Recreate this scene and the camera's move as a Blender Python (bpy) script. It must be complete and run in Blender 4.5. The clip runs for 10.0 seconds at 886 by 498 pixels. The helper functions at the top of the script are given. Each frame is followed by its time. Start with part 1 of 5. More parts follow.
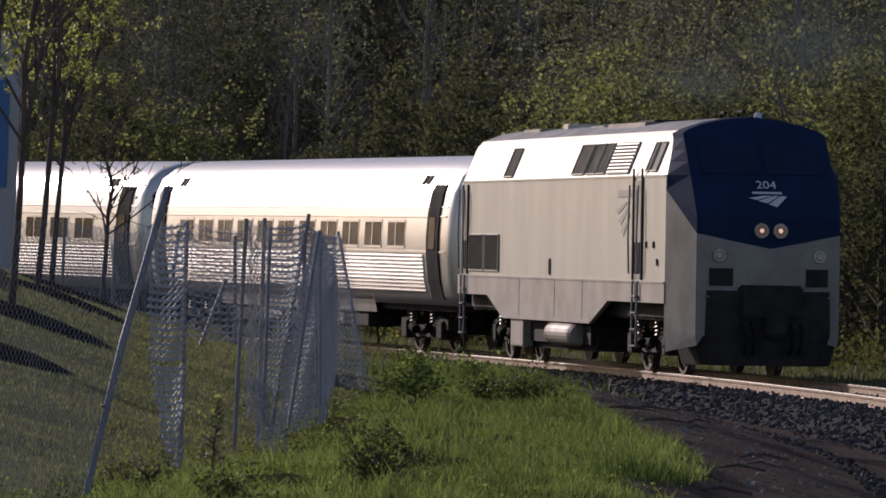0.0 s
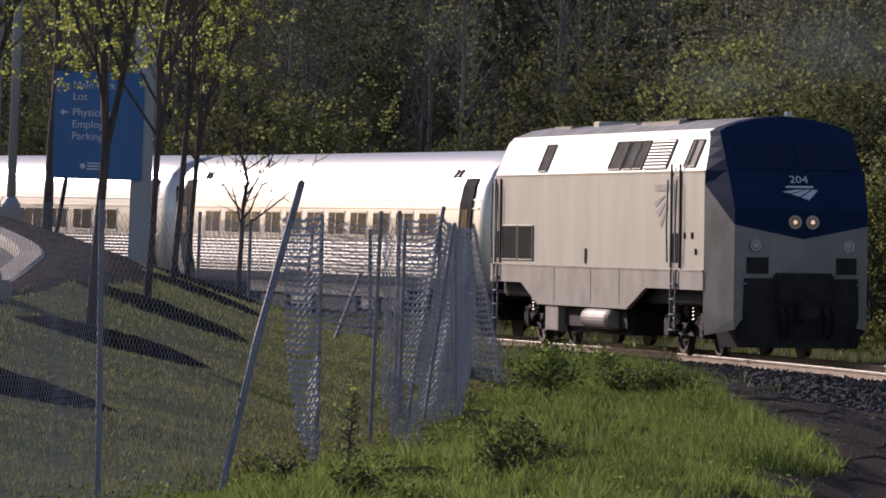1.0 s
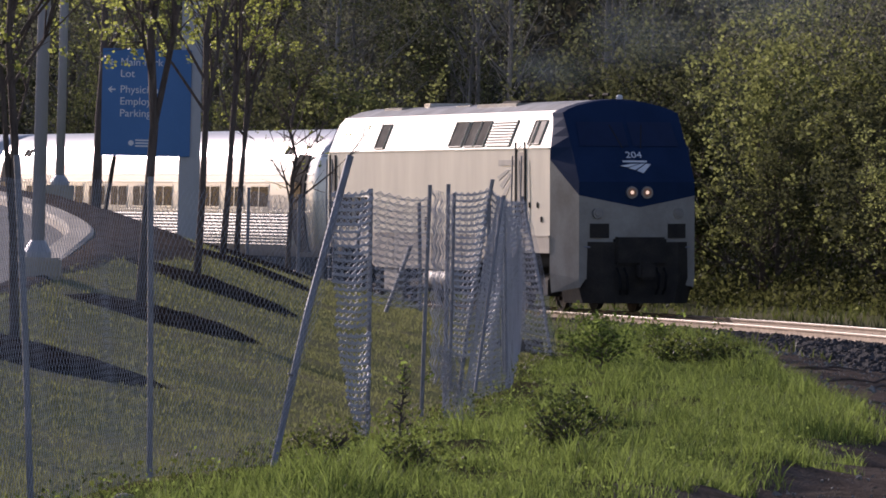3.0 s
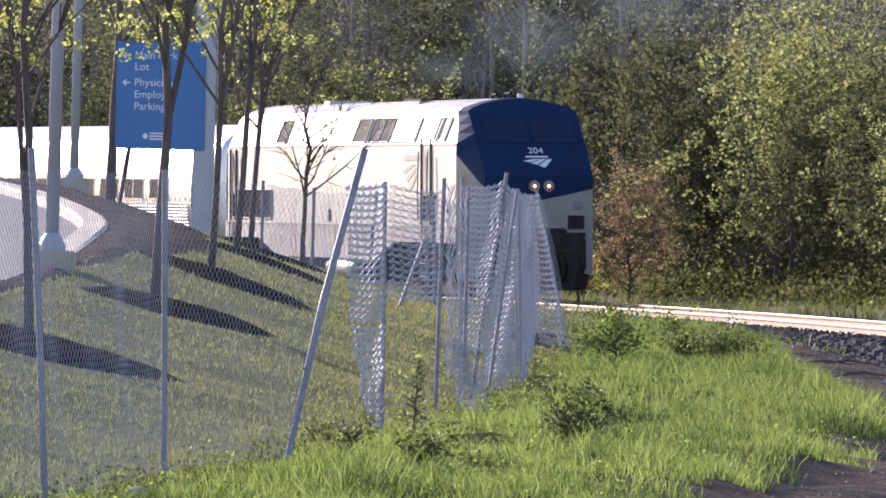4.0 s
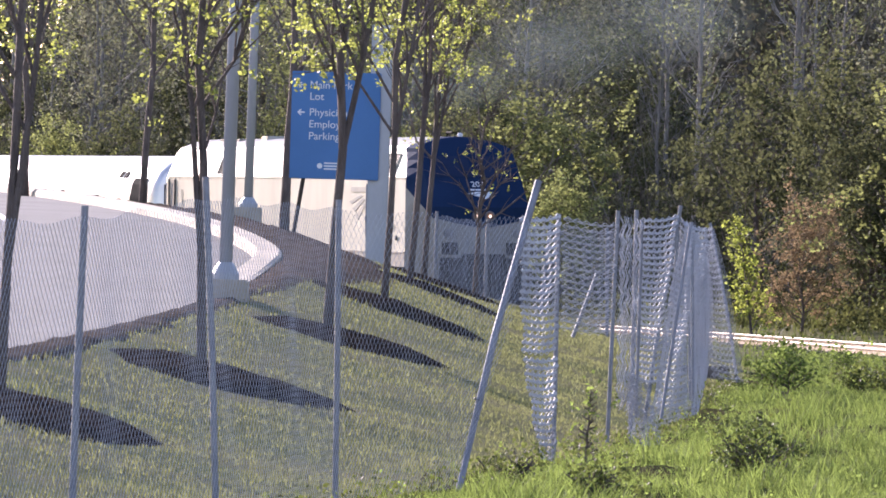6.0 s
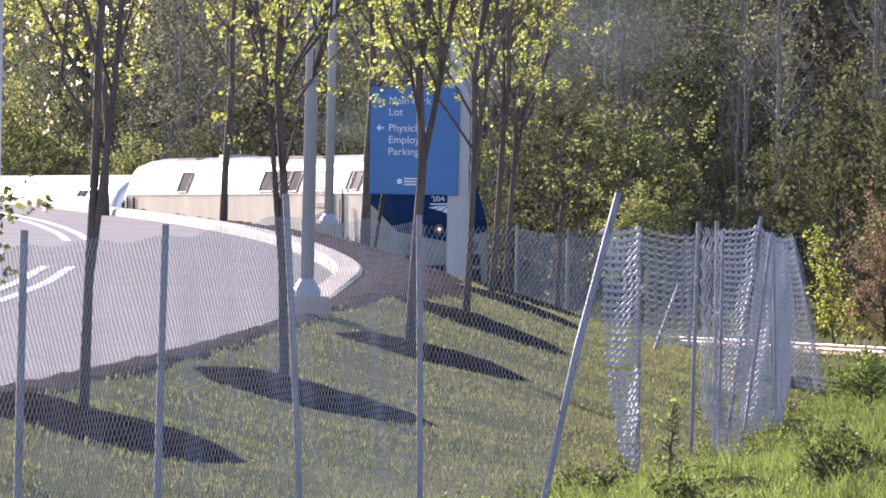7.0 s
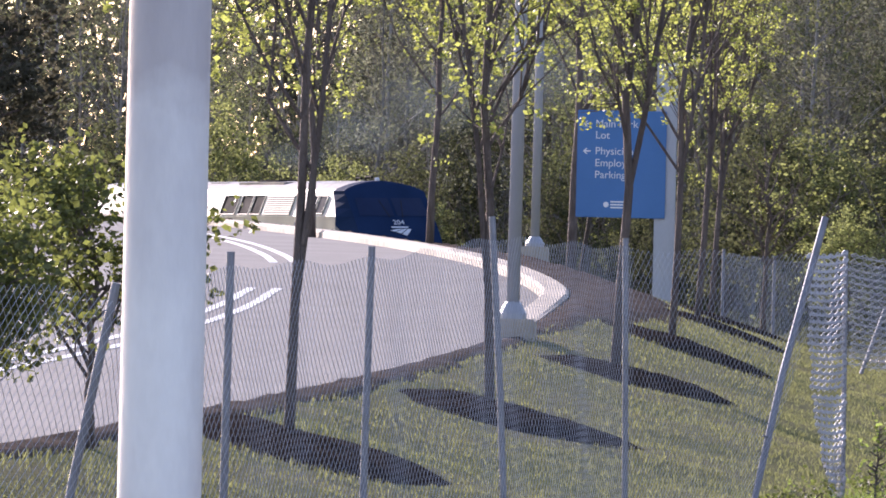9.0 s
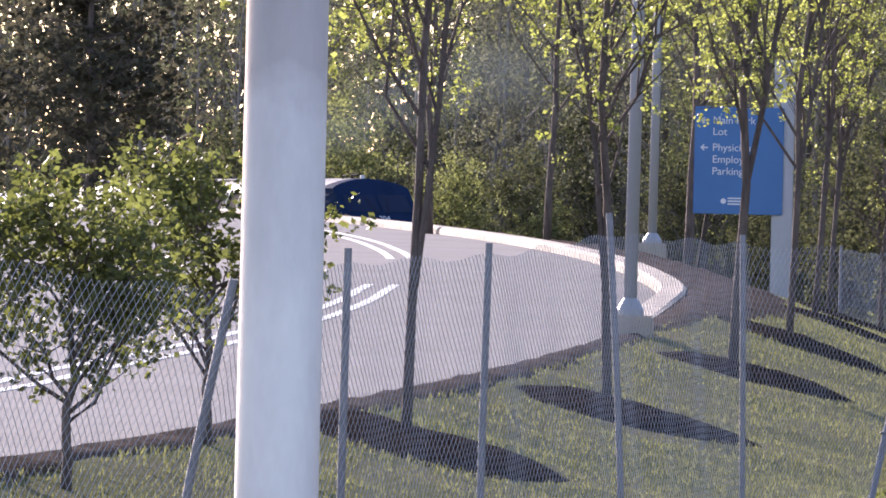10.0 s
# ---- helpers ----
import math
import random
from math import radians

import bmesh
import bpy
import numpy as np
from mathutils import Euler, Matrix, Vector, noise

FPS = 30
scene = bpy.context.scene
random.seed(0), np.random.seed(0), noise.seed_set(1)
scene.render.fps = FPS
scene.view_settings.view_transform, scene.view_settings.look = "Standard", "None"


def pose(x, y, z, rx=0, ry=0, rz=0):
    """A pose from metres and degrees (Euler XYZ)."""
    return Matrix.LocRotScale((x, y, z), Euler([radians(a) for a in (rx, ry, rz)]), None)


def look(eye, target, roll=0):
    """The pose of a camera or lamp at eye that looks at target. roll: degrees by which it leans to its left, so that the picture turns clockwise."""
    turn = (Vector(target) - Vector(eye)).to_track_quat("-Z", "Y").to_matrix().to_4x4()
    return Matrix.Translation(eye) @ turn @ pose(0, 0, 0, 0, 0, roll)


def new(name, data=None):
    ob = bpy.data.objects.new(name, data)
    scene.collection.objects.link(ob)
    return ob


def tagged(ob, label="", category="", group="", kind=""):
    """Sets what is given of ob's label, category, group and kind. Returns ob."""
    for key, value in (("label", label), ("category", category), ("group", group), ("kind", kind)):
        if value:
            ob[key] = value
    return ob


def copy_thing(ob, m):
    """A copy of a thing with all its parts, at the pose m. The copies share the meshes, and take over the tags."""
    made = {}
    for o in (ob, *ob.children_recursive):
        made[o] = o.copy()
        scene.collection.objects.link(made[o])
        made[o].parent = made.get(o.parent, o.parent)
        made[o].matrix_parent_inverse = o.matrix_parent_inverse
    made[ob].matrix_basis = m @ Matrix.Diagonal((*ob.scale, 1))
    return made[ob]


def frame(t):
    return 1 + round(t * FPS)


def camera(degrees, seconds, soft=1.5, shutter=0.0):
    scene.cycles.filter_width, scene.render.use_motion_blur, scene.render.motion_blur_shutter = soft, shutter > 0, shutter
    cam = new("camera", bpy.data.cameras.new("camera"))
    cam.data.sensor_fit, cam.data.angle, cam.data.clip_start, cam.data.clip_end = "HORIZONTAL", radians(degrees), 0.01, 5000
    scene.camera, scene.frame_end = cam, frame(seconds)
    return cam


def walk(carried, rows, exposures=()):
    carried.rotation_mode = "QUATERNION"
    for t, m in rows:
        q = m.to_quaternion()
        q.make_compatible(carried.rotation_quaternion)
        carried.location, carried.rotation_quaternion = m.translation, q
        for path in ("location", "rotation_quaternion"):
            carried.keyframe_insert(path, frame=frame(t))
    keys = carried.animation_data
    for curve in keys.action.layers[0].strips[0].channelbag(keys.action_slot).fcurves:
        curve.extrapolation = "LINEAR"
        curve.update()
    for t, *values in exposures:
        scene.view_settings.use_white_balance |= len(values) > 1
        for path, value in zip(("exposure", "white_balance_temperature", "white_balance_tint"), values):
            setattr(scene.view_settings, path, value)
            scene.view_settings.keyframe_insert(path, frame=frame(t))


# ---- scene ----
# ---- camera: a long lens panned by hand from one standpoint ----
EYE = (0.0, 0.0, 1.69)
cam = camera(7.2, 10.0, soft=1.7)
AIM = [  # seconds, azimuth from +Y to the right, elevation, lean (degrees)
    (0, 1.789, 0.154, 2.17), (0.5, 1.339, -0.233, 1.79), (1, 0.693, 0.052, 1.99), (1.5, 0.239, 0.07, 2.05),
    (2, 0.387, 0.105, 1.84), (2.5, 0.398, -0.125, 1.37), (4, 0.184, -0.235, 1.36), (4.5, 0.0, -0.397, 1.46),
    (5, -0.809, -0.238, 1.61), (5.5, -1.051, -0.154, 1.69), (5.7, -1.185, -0.02, 1.9), (6.8, -1.753, -0.015, 1.32),
    (7, -1.894, 0.082, 1.08), (7.5, -2.685, 0.23, 1.23), (8, -3.323, 0.2, 1.52), (8.5, -3.561, 0.322, 1.71),
    (9, -3.575, 0.233, 1.35), (9.5, -3.999, 0.289, 1.37), (10, -4.528, 0.182, 1.36)]


def aim(az, el, lean):
    a, e = radians(az), radians(el)
    way = Vector((math.sin(a) * math.cos(e), math.cos(a) * math.cos(e), math.sin(e)))
    return look(EYE, Vector(EYE) + way * 100, lean)


walk(cam, [(t, aim(a, e, r)) for t, a, e, r in AIM],
     exposures=[(0, -0.85, 6450, 29), (1, -0.6, 6450, 30), (1.5, -0.75, 6450, 31), (2, -0.88, 6450, 32), (2.5, -0.66, 6400, 32), (2.8, -0.5, 6400, 32),
                (3.7, 0.76, 6200, 32), (4.5, 1.06, 6200, 32), (5.5, 1.12, 6250, 32), (7, 1.1, 6300, 33), (8.5, 0.95, 6280, 33), (10, 0.98, 6300, 33)])

# ---- light: low sun ahead and to the left, clear sky ----
SUN_AZ, SUN_EL = -31.0, 18.0
world = bpy.data.worlds.new("world")
scene.world = world
world.use_nodes = True
wn = world.node_tree.nodes
sky = wn.new("ShaderNodeTexSky")
sky.sky_type, sky.sun_disc = 'NISHITA', False
sky.sun_elevation, sky.sun_rotation = radians(SUN_EL), radians(SUN_AZ)
sky.dust_density = 0.6
wn["Background"].inputs["Strength"].default_value = 0.15
world.node_tree.links.new(sky.outputs[0], wn["Background"].inputs["Color"])
sun = new("sun", bpy.data.lights.new("sun", 'SUN'))
sun.data.energy, sun.data.angle, sun.data.color = 5.0, radians(0.6), (1.0, 0.93, 0.80)
sa, se = radians(SUN_AZ), radians(SUN_EL)
SUNWAY = Vector((math.sin(sa) * math.cos(se), math.cos(sa) * math.cos(se), math.sin(se)))
sun.matrix_world = look(SUNWAY * 60, (0, 0, 0))
# ---- materials ----
def mat(name, col, rough=0.6, metal=0.0, col2=None, scale=3.0, fine=60.0, bump=0.1, var=0.2, stretch=(1, 1, 1), rand=0.0, island=0.0,
        spec=0.5, translucent=None, emit=None, grime=0.0):
    """Principled surface with two scales of variation in colour, gloss and relief."""
    m = bpy.data.materials.new(name)
    m.use_nodes = True
    nt = m.node_tree
    n, l = nt.nodes, nt.links
    b = n["Principled BSDF"]
    tc = n.new("ShaderNodeTexCoord")
    mp = n.new("ShaderNodeMapping")
    mp.inputs["Scale"].default_value = stretch
    l.new(tc.outputs["Object"], mp.inputs["Vector"])
    big = n.new("ShaderNodeTexNoise")
    big.inputs["Scale"].default_value, big.inputs["Detail"].default_value = scale, 6
    l.new(mp.outputs[0], big.inputs["Vector"])
    small = n.new("ShaderNodeTexNoise")
    small.inputs["Scale"].default_value, small.inputs["Detail"].default_value = fine, 3
    l.new(mp.outputs[0], small.inputs["Vector"])
    mix = n.new("ShaderNodeMix")
    mix.data_type = 'RGBA'
    c2 = col2 if col2 else tuple(max(0, c * (1 - 1.6 * var)) for c in col)
    mix.inputs[6].default_value, mix.inputs[7].default_value = (*col, 1), (*c2, 1)
    ramp = n.new("ShaderNodeMapRange")
    ramp.inputs[1].default_value, ramp.inputs[2].default_value = 0.36, 0.66
    l.new(big.outputs[0], ramp.inputs[0])
    l.new(ramp.outputs[0], mix.inputs[0])
    hsv = n.new("ShaderNodeHueSaturation")
    l.new(mix.outputs[2], hsv.inputs["Color"])
    val = n.new("ShaderNodeMapRange")
    val.inputs[3].default_value, val.inputs[4].default_value = 1 - var, 1 + var
    l.new(small.outputs[0], val.inputs[0])
    out = val.outputs[0]
    for amount, node, sock in ((rand, "ShaderNodeObjectInfo", "Random"), (island, "ShaderNodeNewGeometry", "Random Per Island")):
        if amount:
            src = n.new(node)
            mr = n.new("ShaderNodeMapRange")
            mr.inputs[3].default_value, mr.inputs[4].default_value = 1 - amount, 1 + amount
            l.new(src.outputs[sock], mr.inputs[0])
            mul = n.new("ShaderNodeMath")
            mul.operation = 'MULTIPLY'
            l.new(out, mul.inputs[0])
            l.new(mr.outputs[0], mul.inputs[1])
            out = mul.outputs[0]
    l.new(out, hsv.inputs["Value"])
    l.new(hsv.outputs[0], b.inputs["Base Color"])
    rr = n.new("ShaderNodeMapRange")
    rr.inputs[3].default_value, rr.inputs[4].default_value = max(0.03, rough - 0.1), min(1, rough + 0.12)
    l.new(big.outputs[0], rr.inputs[0])
    l.new(rr.outputs[0], b.inputs["Roughness"])
    b.inputs["Metallic"].default_value = metal
    b.inputs["Specular IOR Level"].default_value = spec
    if bump:
        bp = n.new("ShaderNodeBump")
        bp.inputs["Strength"].default_value, bp.inputs["Distance"].default_value = min(1, bump * 3), bump * 0.1
        l.new(small.outputs[0], bp.inputs["Height"])
        l.new(bp.outputs[0], b.inputs["Normal"])
    if translucent:
        tr = n.new("ShaderNodeBsdfTranslucent")
        hs2 = n.new("ShaderNodeHueSaturation")
        hs2.inputs["Color"].default_value = (*translucent, 1)
        l.new(out, hs2.inputs["Value"])
        l.new(hs2.outputs[0], tr.inputs["Color"])
        ms = n.new("ShaderNodeMixShader")
        ms.inputs[0].default_value = 0.5
        l.new(b.outputs[0], ms.inputs[1])
        l.new(tr.outputs[0], ms.inputs[2])
        l.new(ms.outputs[0], n["Material Output"].inputs["Surface"])
    if emit:
        b.inputs["Emission Color"].default_value, b.inputs["Emission Strength"].default_value = (*emit[:3], 1), emit[3]
    return m


M = dict(
    grass=mat("lawn_grass_ground", (0.155, 0.165, 0.08), 0.9, col2=(0.20, 0.185, 0.115), scale=0.7, fine=25, bump=0.3, var=0.3, spec=0.0),
    # ground under the tall grass, much darker than the lawn ground
    thatch=mat("dark_meadow_floor", (0.06, 0.062, 0.028), 0.95, col2=(0.085, 0.075, 0.04), scale=0.9, fine=20, bump=0.4, var=0.3, spec=0.0),
    blade=mat("grass_blades", (0.085, 0.13, 0.036), 0.7, spec=0.2, col2=(0.125, 0.155, 0.05), scale=1.3, fine=6, bump=0, var=0.3, island=0.5, translucent=(0.235, 0.315, 0.075)),
    lawnblade=mat("lawn_blades", (0.165, 0.18, 0.085), 0.8, spec=0.15, col2=(0.225, 0.205, 0.125), scale=0.8, fine=6, bump=0, var=0.2, island=0.3, translucent=(0.22, 0.235, 0.095)),
    weed=mat("weed_leaves", (0.07, 0.095, 0.03), 0.6, var=0.25, bump=0, island=0.4, translucent=(0.13, 0.16, 0.04)),
    soil=mat("bare_soil", (0.145, 0.118, 0.10), 0.95, col2=(0.085, 0.068, 0.057), scale=2.5, fine=30, bump=0.5, var=0.35, spec=0.0),
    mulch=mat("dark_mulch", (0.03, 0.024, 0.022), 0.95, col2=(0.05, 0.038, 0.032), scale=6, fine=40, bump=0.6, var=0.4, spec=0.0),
    stones=mat("ballast_stones", (0.10, 0.095, 0.10), 0.9, spec=0.1, col2=(0.055, 0.052, 0.052), scale=2, fine=30, bump=0.2, var=0.25, island=0.45),
    bed=mat("ballast_bed", (0.055, 0.052, 0.055), 0.95, spec=0.1, col2=(0.035, 0.034, 0.035), scale=4, fine=22, bump=0.8, var=0.45),
    asphalt=mat("worn_asphalt", (0.152, 0.153, 0.155), 0.88, col2=(0.125, 0.126, 0.128), scale=0.5, fine=35, bump=0.15, var=0.12, spec=0.35),
    paint=mat("road_paint", (0.8, 0.8, 0.78), 0.7, var=0.08, scale=3, fine=40, bump=0.05),
    concrete=mat("concrete", (0.56, 0.49, 0.40), 0.85, col2=(0.42, 0.37, 0.30), scale=2, fine=40, bump=0.2, var=0.12, rand=0.1),
    rail=mat("worn_rail", (0.36, 0.27, 0.2), 0.5, 0.6, scale=4, fine=40, bump=0.1, var=0.2),
    railtop=mat("polished_rail_head", (0.6, 0.58, 0.55), 0.22, 1.0, scale=4, fine=30, bump=0.02, var=0.1),
    tie=mat("weathered_tie", (0.09, 0.07, 0.055), 0.9, scale=6, fine=40, bump=0.4, var=0.3, stretch=(0.3, 4, 4), rand=0.25),
    galv=mat("galvanised_steel", (0.25, 0.26, 0.30), 0.5, 0.4, scale=7, fine=50, bump=0.05, var=0.15),
    wire=mat("chain_link_wire", (0.50, 0.51, 0.56), 0.6, 0.1, scale=3, fine=30, bump=0, var=0.15),
    polepaint=mat("white_pole_paint", (0.86, 0.86, 0.88), 0.4, 0.0, col2=(0.60, 0.585, 0.63), scale=3.0, fine=60, bump=0.06, var=0.06, stretch=(1, 1, 0.35)),
    lamppaint=mat("grey_pole_paint", (0.42, 0.44, 0.48), 0.45, 0.2, scale=2, fine=50, bump=0.04, var=0.08, stretch=(1, 1, 0.3)),
    signblue=mat("sign_blue", (0.05, 0.18, 0.42), 0.5, scale=1.5, fine=40, bump=0.02, var=0.06),
    signwhite=mat("sign_white", (0.75, 0.77, 0.8), 0.5, var=0.05, bump=0),
    bark=mat("young_tree_bark", (0.23, 0.18, 0.155), 0.9, col2=(0.13, 0.10, 0.088), scale=5, fine=30, bump=0.6, var=0.3, stretch=(4, 4, 0.7)),
    palebark=mat("pale_bark", (0.34, 0.31, 0.28), 0.9, col2=(0.2, 0.18, 0.16), scale=3, fine=20, bump=0.4, var=0.3, stretch=(3, 3, 0.6), rand=0.3),
    yleaf=mat("spring_leaves", (0.23, 0.265, 0.075), 0.5, bump=0, var=0.15, island=0.5, translucent=(0.43, 0.475, 0.11)),
    gleaf=mat("woodland_leaves", (0.165, 0.18, 0.105), 0.75, spec=0.1, bump=0, var=0.2, island=0.45, rand=0.25, translucent=(0.21, 0.235, 0.10)),
    edgeleaf=mat("wood_edge_leaves", (0.20, 0.22, 0.11), 0.7, spec=0.15, bump=0, var=0.2, island=0.5, rand=0.25, translucent=(0.29, 0.32, 0.11)),
    paleleaf=mat("pale_woodland_leaves", (0.22, 0.22, 0.165), 0.75, spec=0.15, bump=0, var=0.2, island=0.5, rand=0.2, translucent=(0.20, 0.21, 0.135)),
    freshleaf=mat("fresh_sapling_leaves", (0.20, 0.24, 0.07), 0.6, spec=0.2, bump=0, var=0.2, island=0.4, translucent=(0.42, 0.48, 0.10)),
    twig=mat("pale_brushwood", (0.20, 0.178, 0.15), 0.9, spec=0.1, col2=(0.13, 0.115, 0.10), scale=0.4, fine=8, bump=0, var=0.2, island=0.5),
    tangle=mat("undergrowth_leaves", (0.10, 0.10, 0.046), 0.85, spec=0.1, bump=0, var=0.3, island=0.45, scale=0.5, col2=(0.12, 0.135, 0.055), translucent=(0.11, 0.12, 0.042)),
    dleaf=mat("understorey_leaves", (0.11, 0.12, 0.07), 0.8, spec=0.1, bump=0, var=0.2, island=0.4, translucent=(0.10, 0.11, 0.05)),
    thicket=mat("bare_thicket", (0.21, 0.185, 0.15), 0.9, spec=0.0, col2=(0.15, 0.15, 0.105), scale=0.25, fine=3, bump=0, var=0.2, island=0.35, translucent=(0.09, 0.085, 0.055)),
    bleaf=mat("russet_leaves", (0.33, 0.26, 0.18), 0.75, spec=0.1, bump=0, var=0.2, island=0.4, translucent=(0.25, 0.18, 0.10)),
    pleaf=mat("pine_needles", (0.12, 0.115, 0.085), 0.8, spec=0.1, bump=0, var=0.2, island=0.3, translucent=(0.10, 0.095, 0.06)),
    silver=mat("silver_body_paint", (0.66, 0.625, 0.52), 0.5, 0.1, col2=(0.57, 0.53, 0.435), scale=0.8, fine=3, bump=0.06, var=0.06, stretch=(1.3, 1, 0.35), spec=0.4),
    roofgrey=mat("dirty_roof_paint", (0.36, 0.35, 0.33), 0.5, 0.3, col2=(0.22, 0.21, 0.19), scale=1.2, fine=12, bump=0.05, var=0.15),
    sillgrey=mat("dusty_sill_paint", (0.43, 0.39, 0.33), 0.6, 0.05, col2=(0.33, 0.285, 0.23), scale=1.5, fine=15, bump=0.03, var=0.12),
    # sill grey darkened for the lower nose: its shade is in the colour
    noseshade=mat("shaded_nose_paint", (0.36, 0.345, 0.315), 0.7, 0.0, col2=(0.27, 0.25, 0.22), scale=1.5, fine=15, bump=0.02, var=0.12, spec=0.1),
    blue=mat("dark_blue_paint", (0.016, 0.036, 0.088), 0.75, scale=1.5, fine=20, bump=0.01, var=0.1, spec=0.03),
    steel=mat("stainless_steel", (0.78, 0.77, 0.75), 0.38, 0.85, col2=(0.70, 0.68, 0.65), scale=1.0, fine=30, bump=0.02, var=0.06, stretch=(0.3, 2, 2)),
    ribbed=mat("fluted_stainless", (0.74, 0.72, 0.68), 0.4, 0.55, col2=(0.64, 0.61, 0.56), scale=1.0, fine=20, bump=0.02, var=0.1, stretch=(0.3, 1, 1)),
    black=mat("underframe_black", (0.028, 0.026, 0.025), 0.8, spec=0.2, col2=(0.05, 0.044, 0.038), scale=3, fine=30, bump=0.15, var=0.3),
    darkpart=mat("dark_grille", (0.02, 0.019, 0.018), 0.8, spec=0.08, var=0.2, bump=0.05),
    glass=mat("dark_window_glass", (0.018, 0.02, 0.023), 0.2, spec=0.05, var=0.1, bump=0),
    reflector=mat("lamp_reflector", (0.45, 0.25, 0.17), 0.35, 0.4, bump=0),
    emblem=mat("faded_emblem_grey", (0.40, 0.385, 0.35), 0.5, var=0.1, bump=0),
    screen=mat("windscreen_glass", (0.011, 0.024, 0.066), 0.35, spec=0.2, var=0.1, bump=0),
    rubber=mat("diaphragm_rubber", (0.02, 0.02, 0.022), 0.9, spec=0.1, var=0.2, bump=0.1),
    steelwheel=mat("wheel_steel", (0.14, 0.11, 0.09), 0.5, 0.7, var=0.2, bump=0.05),
    tank=mat("air_tank_steel", (0.55, 0.53, 0.5), 0.4, 0.5, var=0.12, bump=0.03),
    lampglow=mat("headlight_glow", (1, 0.9, 0.75), 0.3, bump=0, emit=(1.0, 0.7, 0.45, 1.1)),
    lampring=mat("headlight_ring", (0.3, 0.3, 0.32), 0.3, 0.8, bump=0),
    cleaf=mat("crab_apple_leaves", (0.12, 0.13, 0.05), 0.5, bump=0, var=0.2, island=0.45, translucent=(0.20, 0.23, 0.055)),
    rock=mat("pale_rock", (0.4, 0.38, 0.35), 0.9, var=0.25, bump=0.4, scale=6),
)


def smoke_material():
    """Thin bluish exhaust haze, thickest along the middle of each puff and ragged."""
    m = bpy.data.materials.new("exhaust_haze")
    m.use_nodes = True
    n, l = m.node_tree.nodes, m.node_tree.links
    tc = n.new("ShaderNodeTexCoord")
    mp = n.new("ShaderNodeMapping")
    mp.inputs["Scale"].default_value = (1, 0.05, 1)
    l.new(tc.outputs["Object"], mp.inputs["Vector"])
    ln = n.new("ShaderNodeVectorMath")
    ln.operation = 'LENGTH'
    l.new(mp.outputs[0], ln.inputs[0])
    nz = n.new("ShaderNodeTexNoise")
    nz.inputs["Scale"].default_value, nz.inputs["Detail"].default_value = 1.8, 4
    l.new(tc.outputs["Object"], nz.inputs["Vector"])
    ad = n.new("ShaderNodeMath")
    ad.operation = 'MULTIPLY_ADD'
    ad.inputs[1].default_value = 0.5
    l.new(nz.outputs[0], ad.inputs[0])
    l.new(ln.outputs["Value"], ad.inputs[2])
    mr = n.new("ShaderNodeMapRange")
    mr.interpolation_type = 'SMOOTHSTEP'
    for i, v in ((1, 1.15), (2, 0.25), (3, 0.0), (4, 0.11)):
        mr.inputs[i].default_value = v
    l.new(ad.outputs[0], mr.inputs[0])
    tr, df, tl = n.new("ShaderNodeBsdfTransparent"), n.new("ShaderNodeBsdfDiffuse"), n.new("ShaderNodeBsdfTranslucent")
    for q in (df, tl):
        q.inputs["Color"].default_value = (0.15, 0.20, 0.22, 1)
    both, mix = n.new("ShaderNodeMixShader"), n.new("ShaderNodeMixShader")
    l.new(df.outputs[0], both.inputs[1])
    l.new(tl.outputs[0], both.inputs[2])
    l.new(mr.outputs[0], mix.inputs[0])
    l.new(tr.outputs[0], mix.inputs[1])
    l.new(both.outputs[0], mix.inputs[2])
    l.new(mix.outputs[0], n["Material Output"].inputs["Surface"])
    return m


M["smoke"] = smoke_material()


# ---- mesh helpers ----
def link(name, bm, material, parent=None, label="", smooth=False):
    me = bpy.data.meshes.new(name)
    bm.to_mesh(me)
    bm.free()
    for mm in (material if isinstance(material, (list, tuple)) else [material]):
        me.materials.append(mm)
    if smooth:
        me.polygons.foreach_set("use_smooth", [True] * len(me.polygons))
    ob = new(name, me)
    ob.parent = parent
    return tagged(ob, label)


def part(name, bm, material, parent, label="", smooth=False):
    return link(name, bm, material, parent, label, smooth)


def raw(name, verts, faces, material, parent=None, label="", smooth=False):
    me = bpy.data.meshes.new(name)
    me.from_pydata(verts, [], faces)
    me.materials.append(material)
    if smooth:
        me.polygons.foreach_set("use_smooth", [True] * len(me.polygons))
    ob = new(name, me)
    ob.parent = parent
    return tagged(ob, label)


def thing(name, label, category, m=None, group="", kind=""):
    ob = new(name)
    if m is not None:
        ob.matrix_basis = m
    return tagged(ob, label, category, group, kind)


def box(x0, x1, y0, y1, z0, z1, bev=0.0, bm=None):
    bm = bm or bmesh.new()
    v = [bm.verts.new((x, y, z)) for x in (x0, x1) for y in (y0, y1) for z in (z0, z1)]
    fs = [bm.faces.new([v[i] for i in f]) for f in ((0, 1, 3, 2), (4, 6, 7, 5), (0, 4, 5, 1), (2, 3, 7, 6), (0, 2, 6, 4), (1, 5, 7, 3))]
    if bev:
        bmesh.ops.bevel(bm, geom=list({e for f in fs for e in f.edges}), offset=bev, segments=2, affect='EDGES')
    return bm


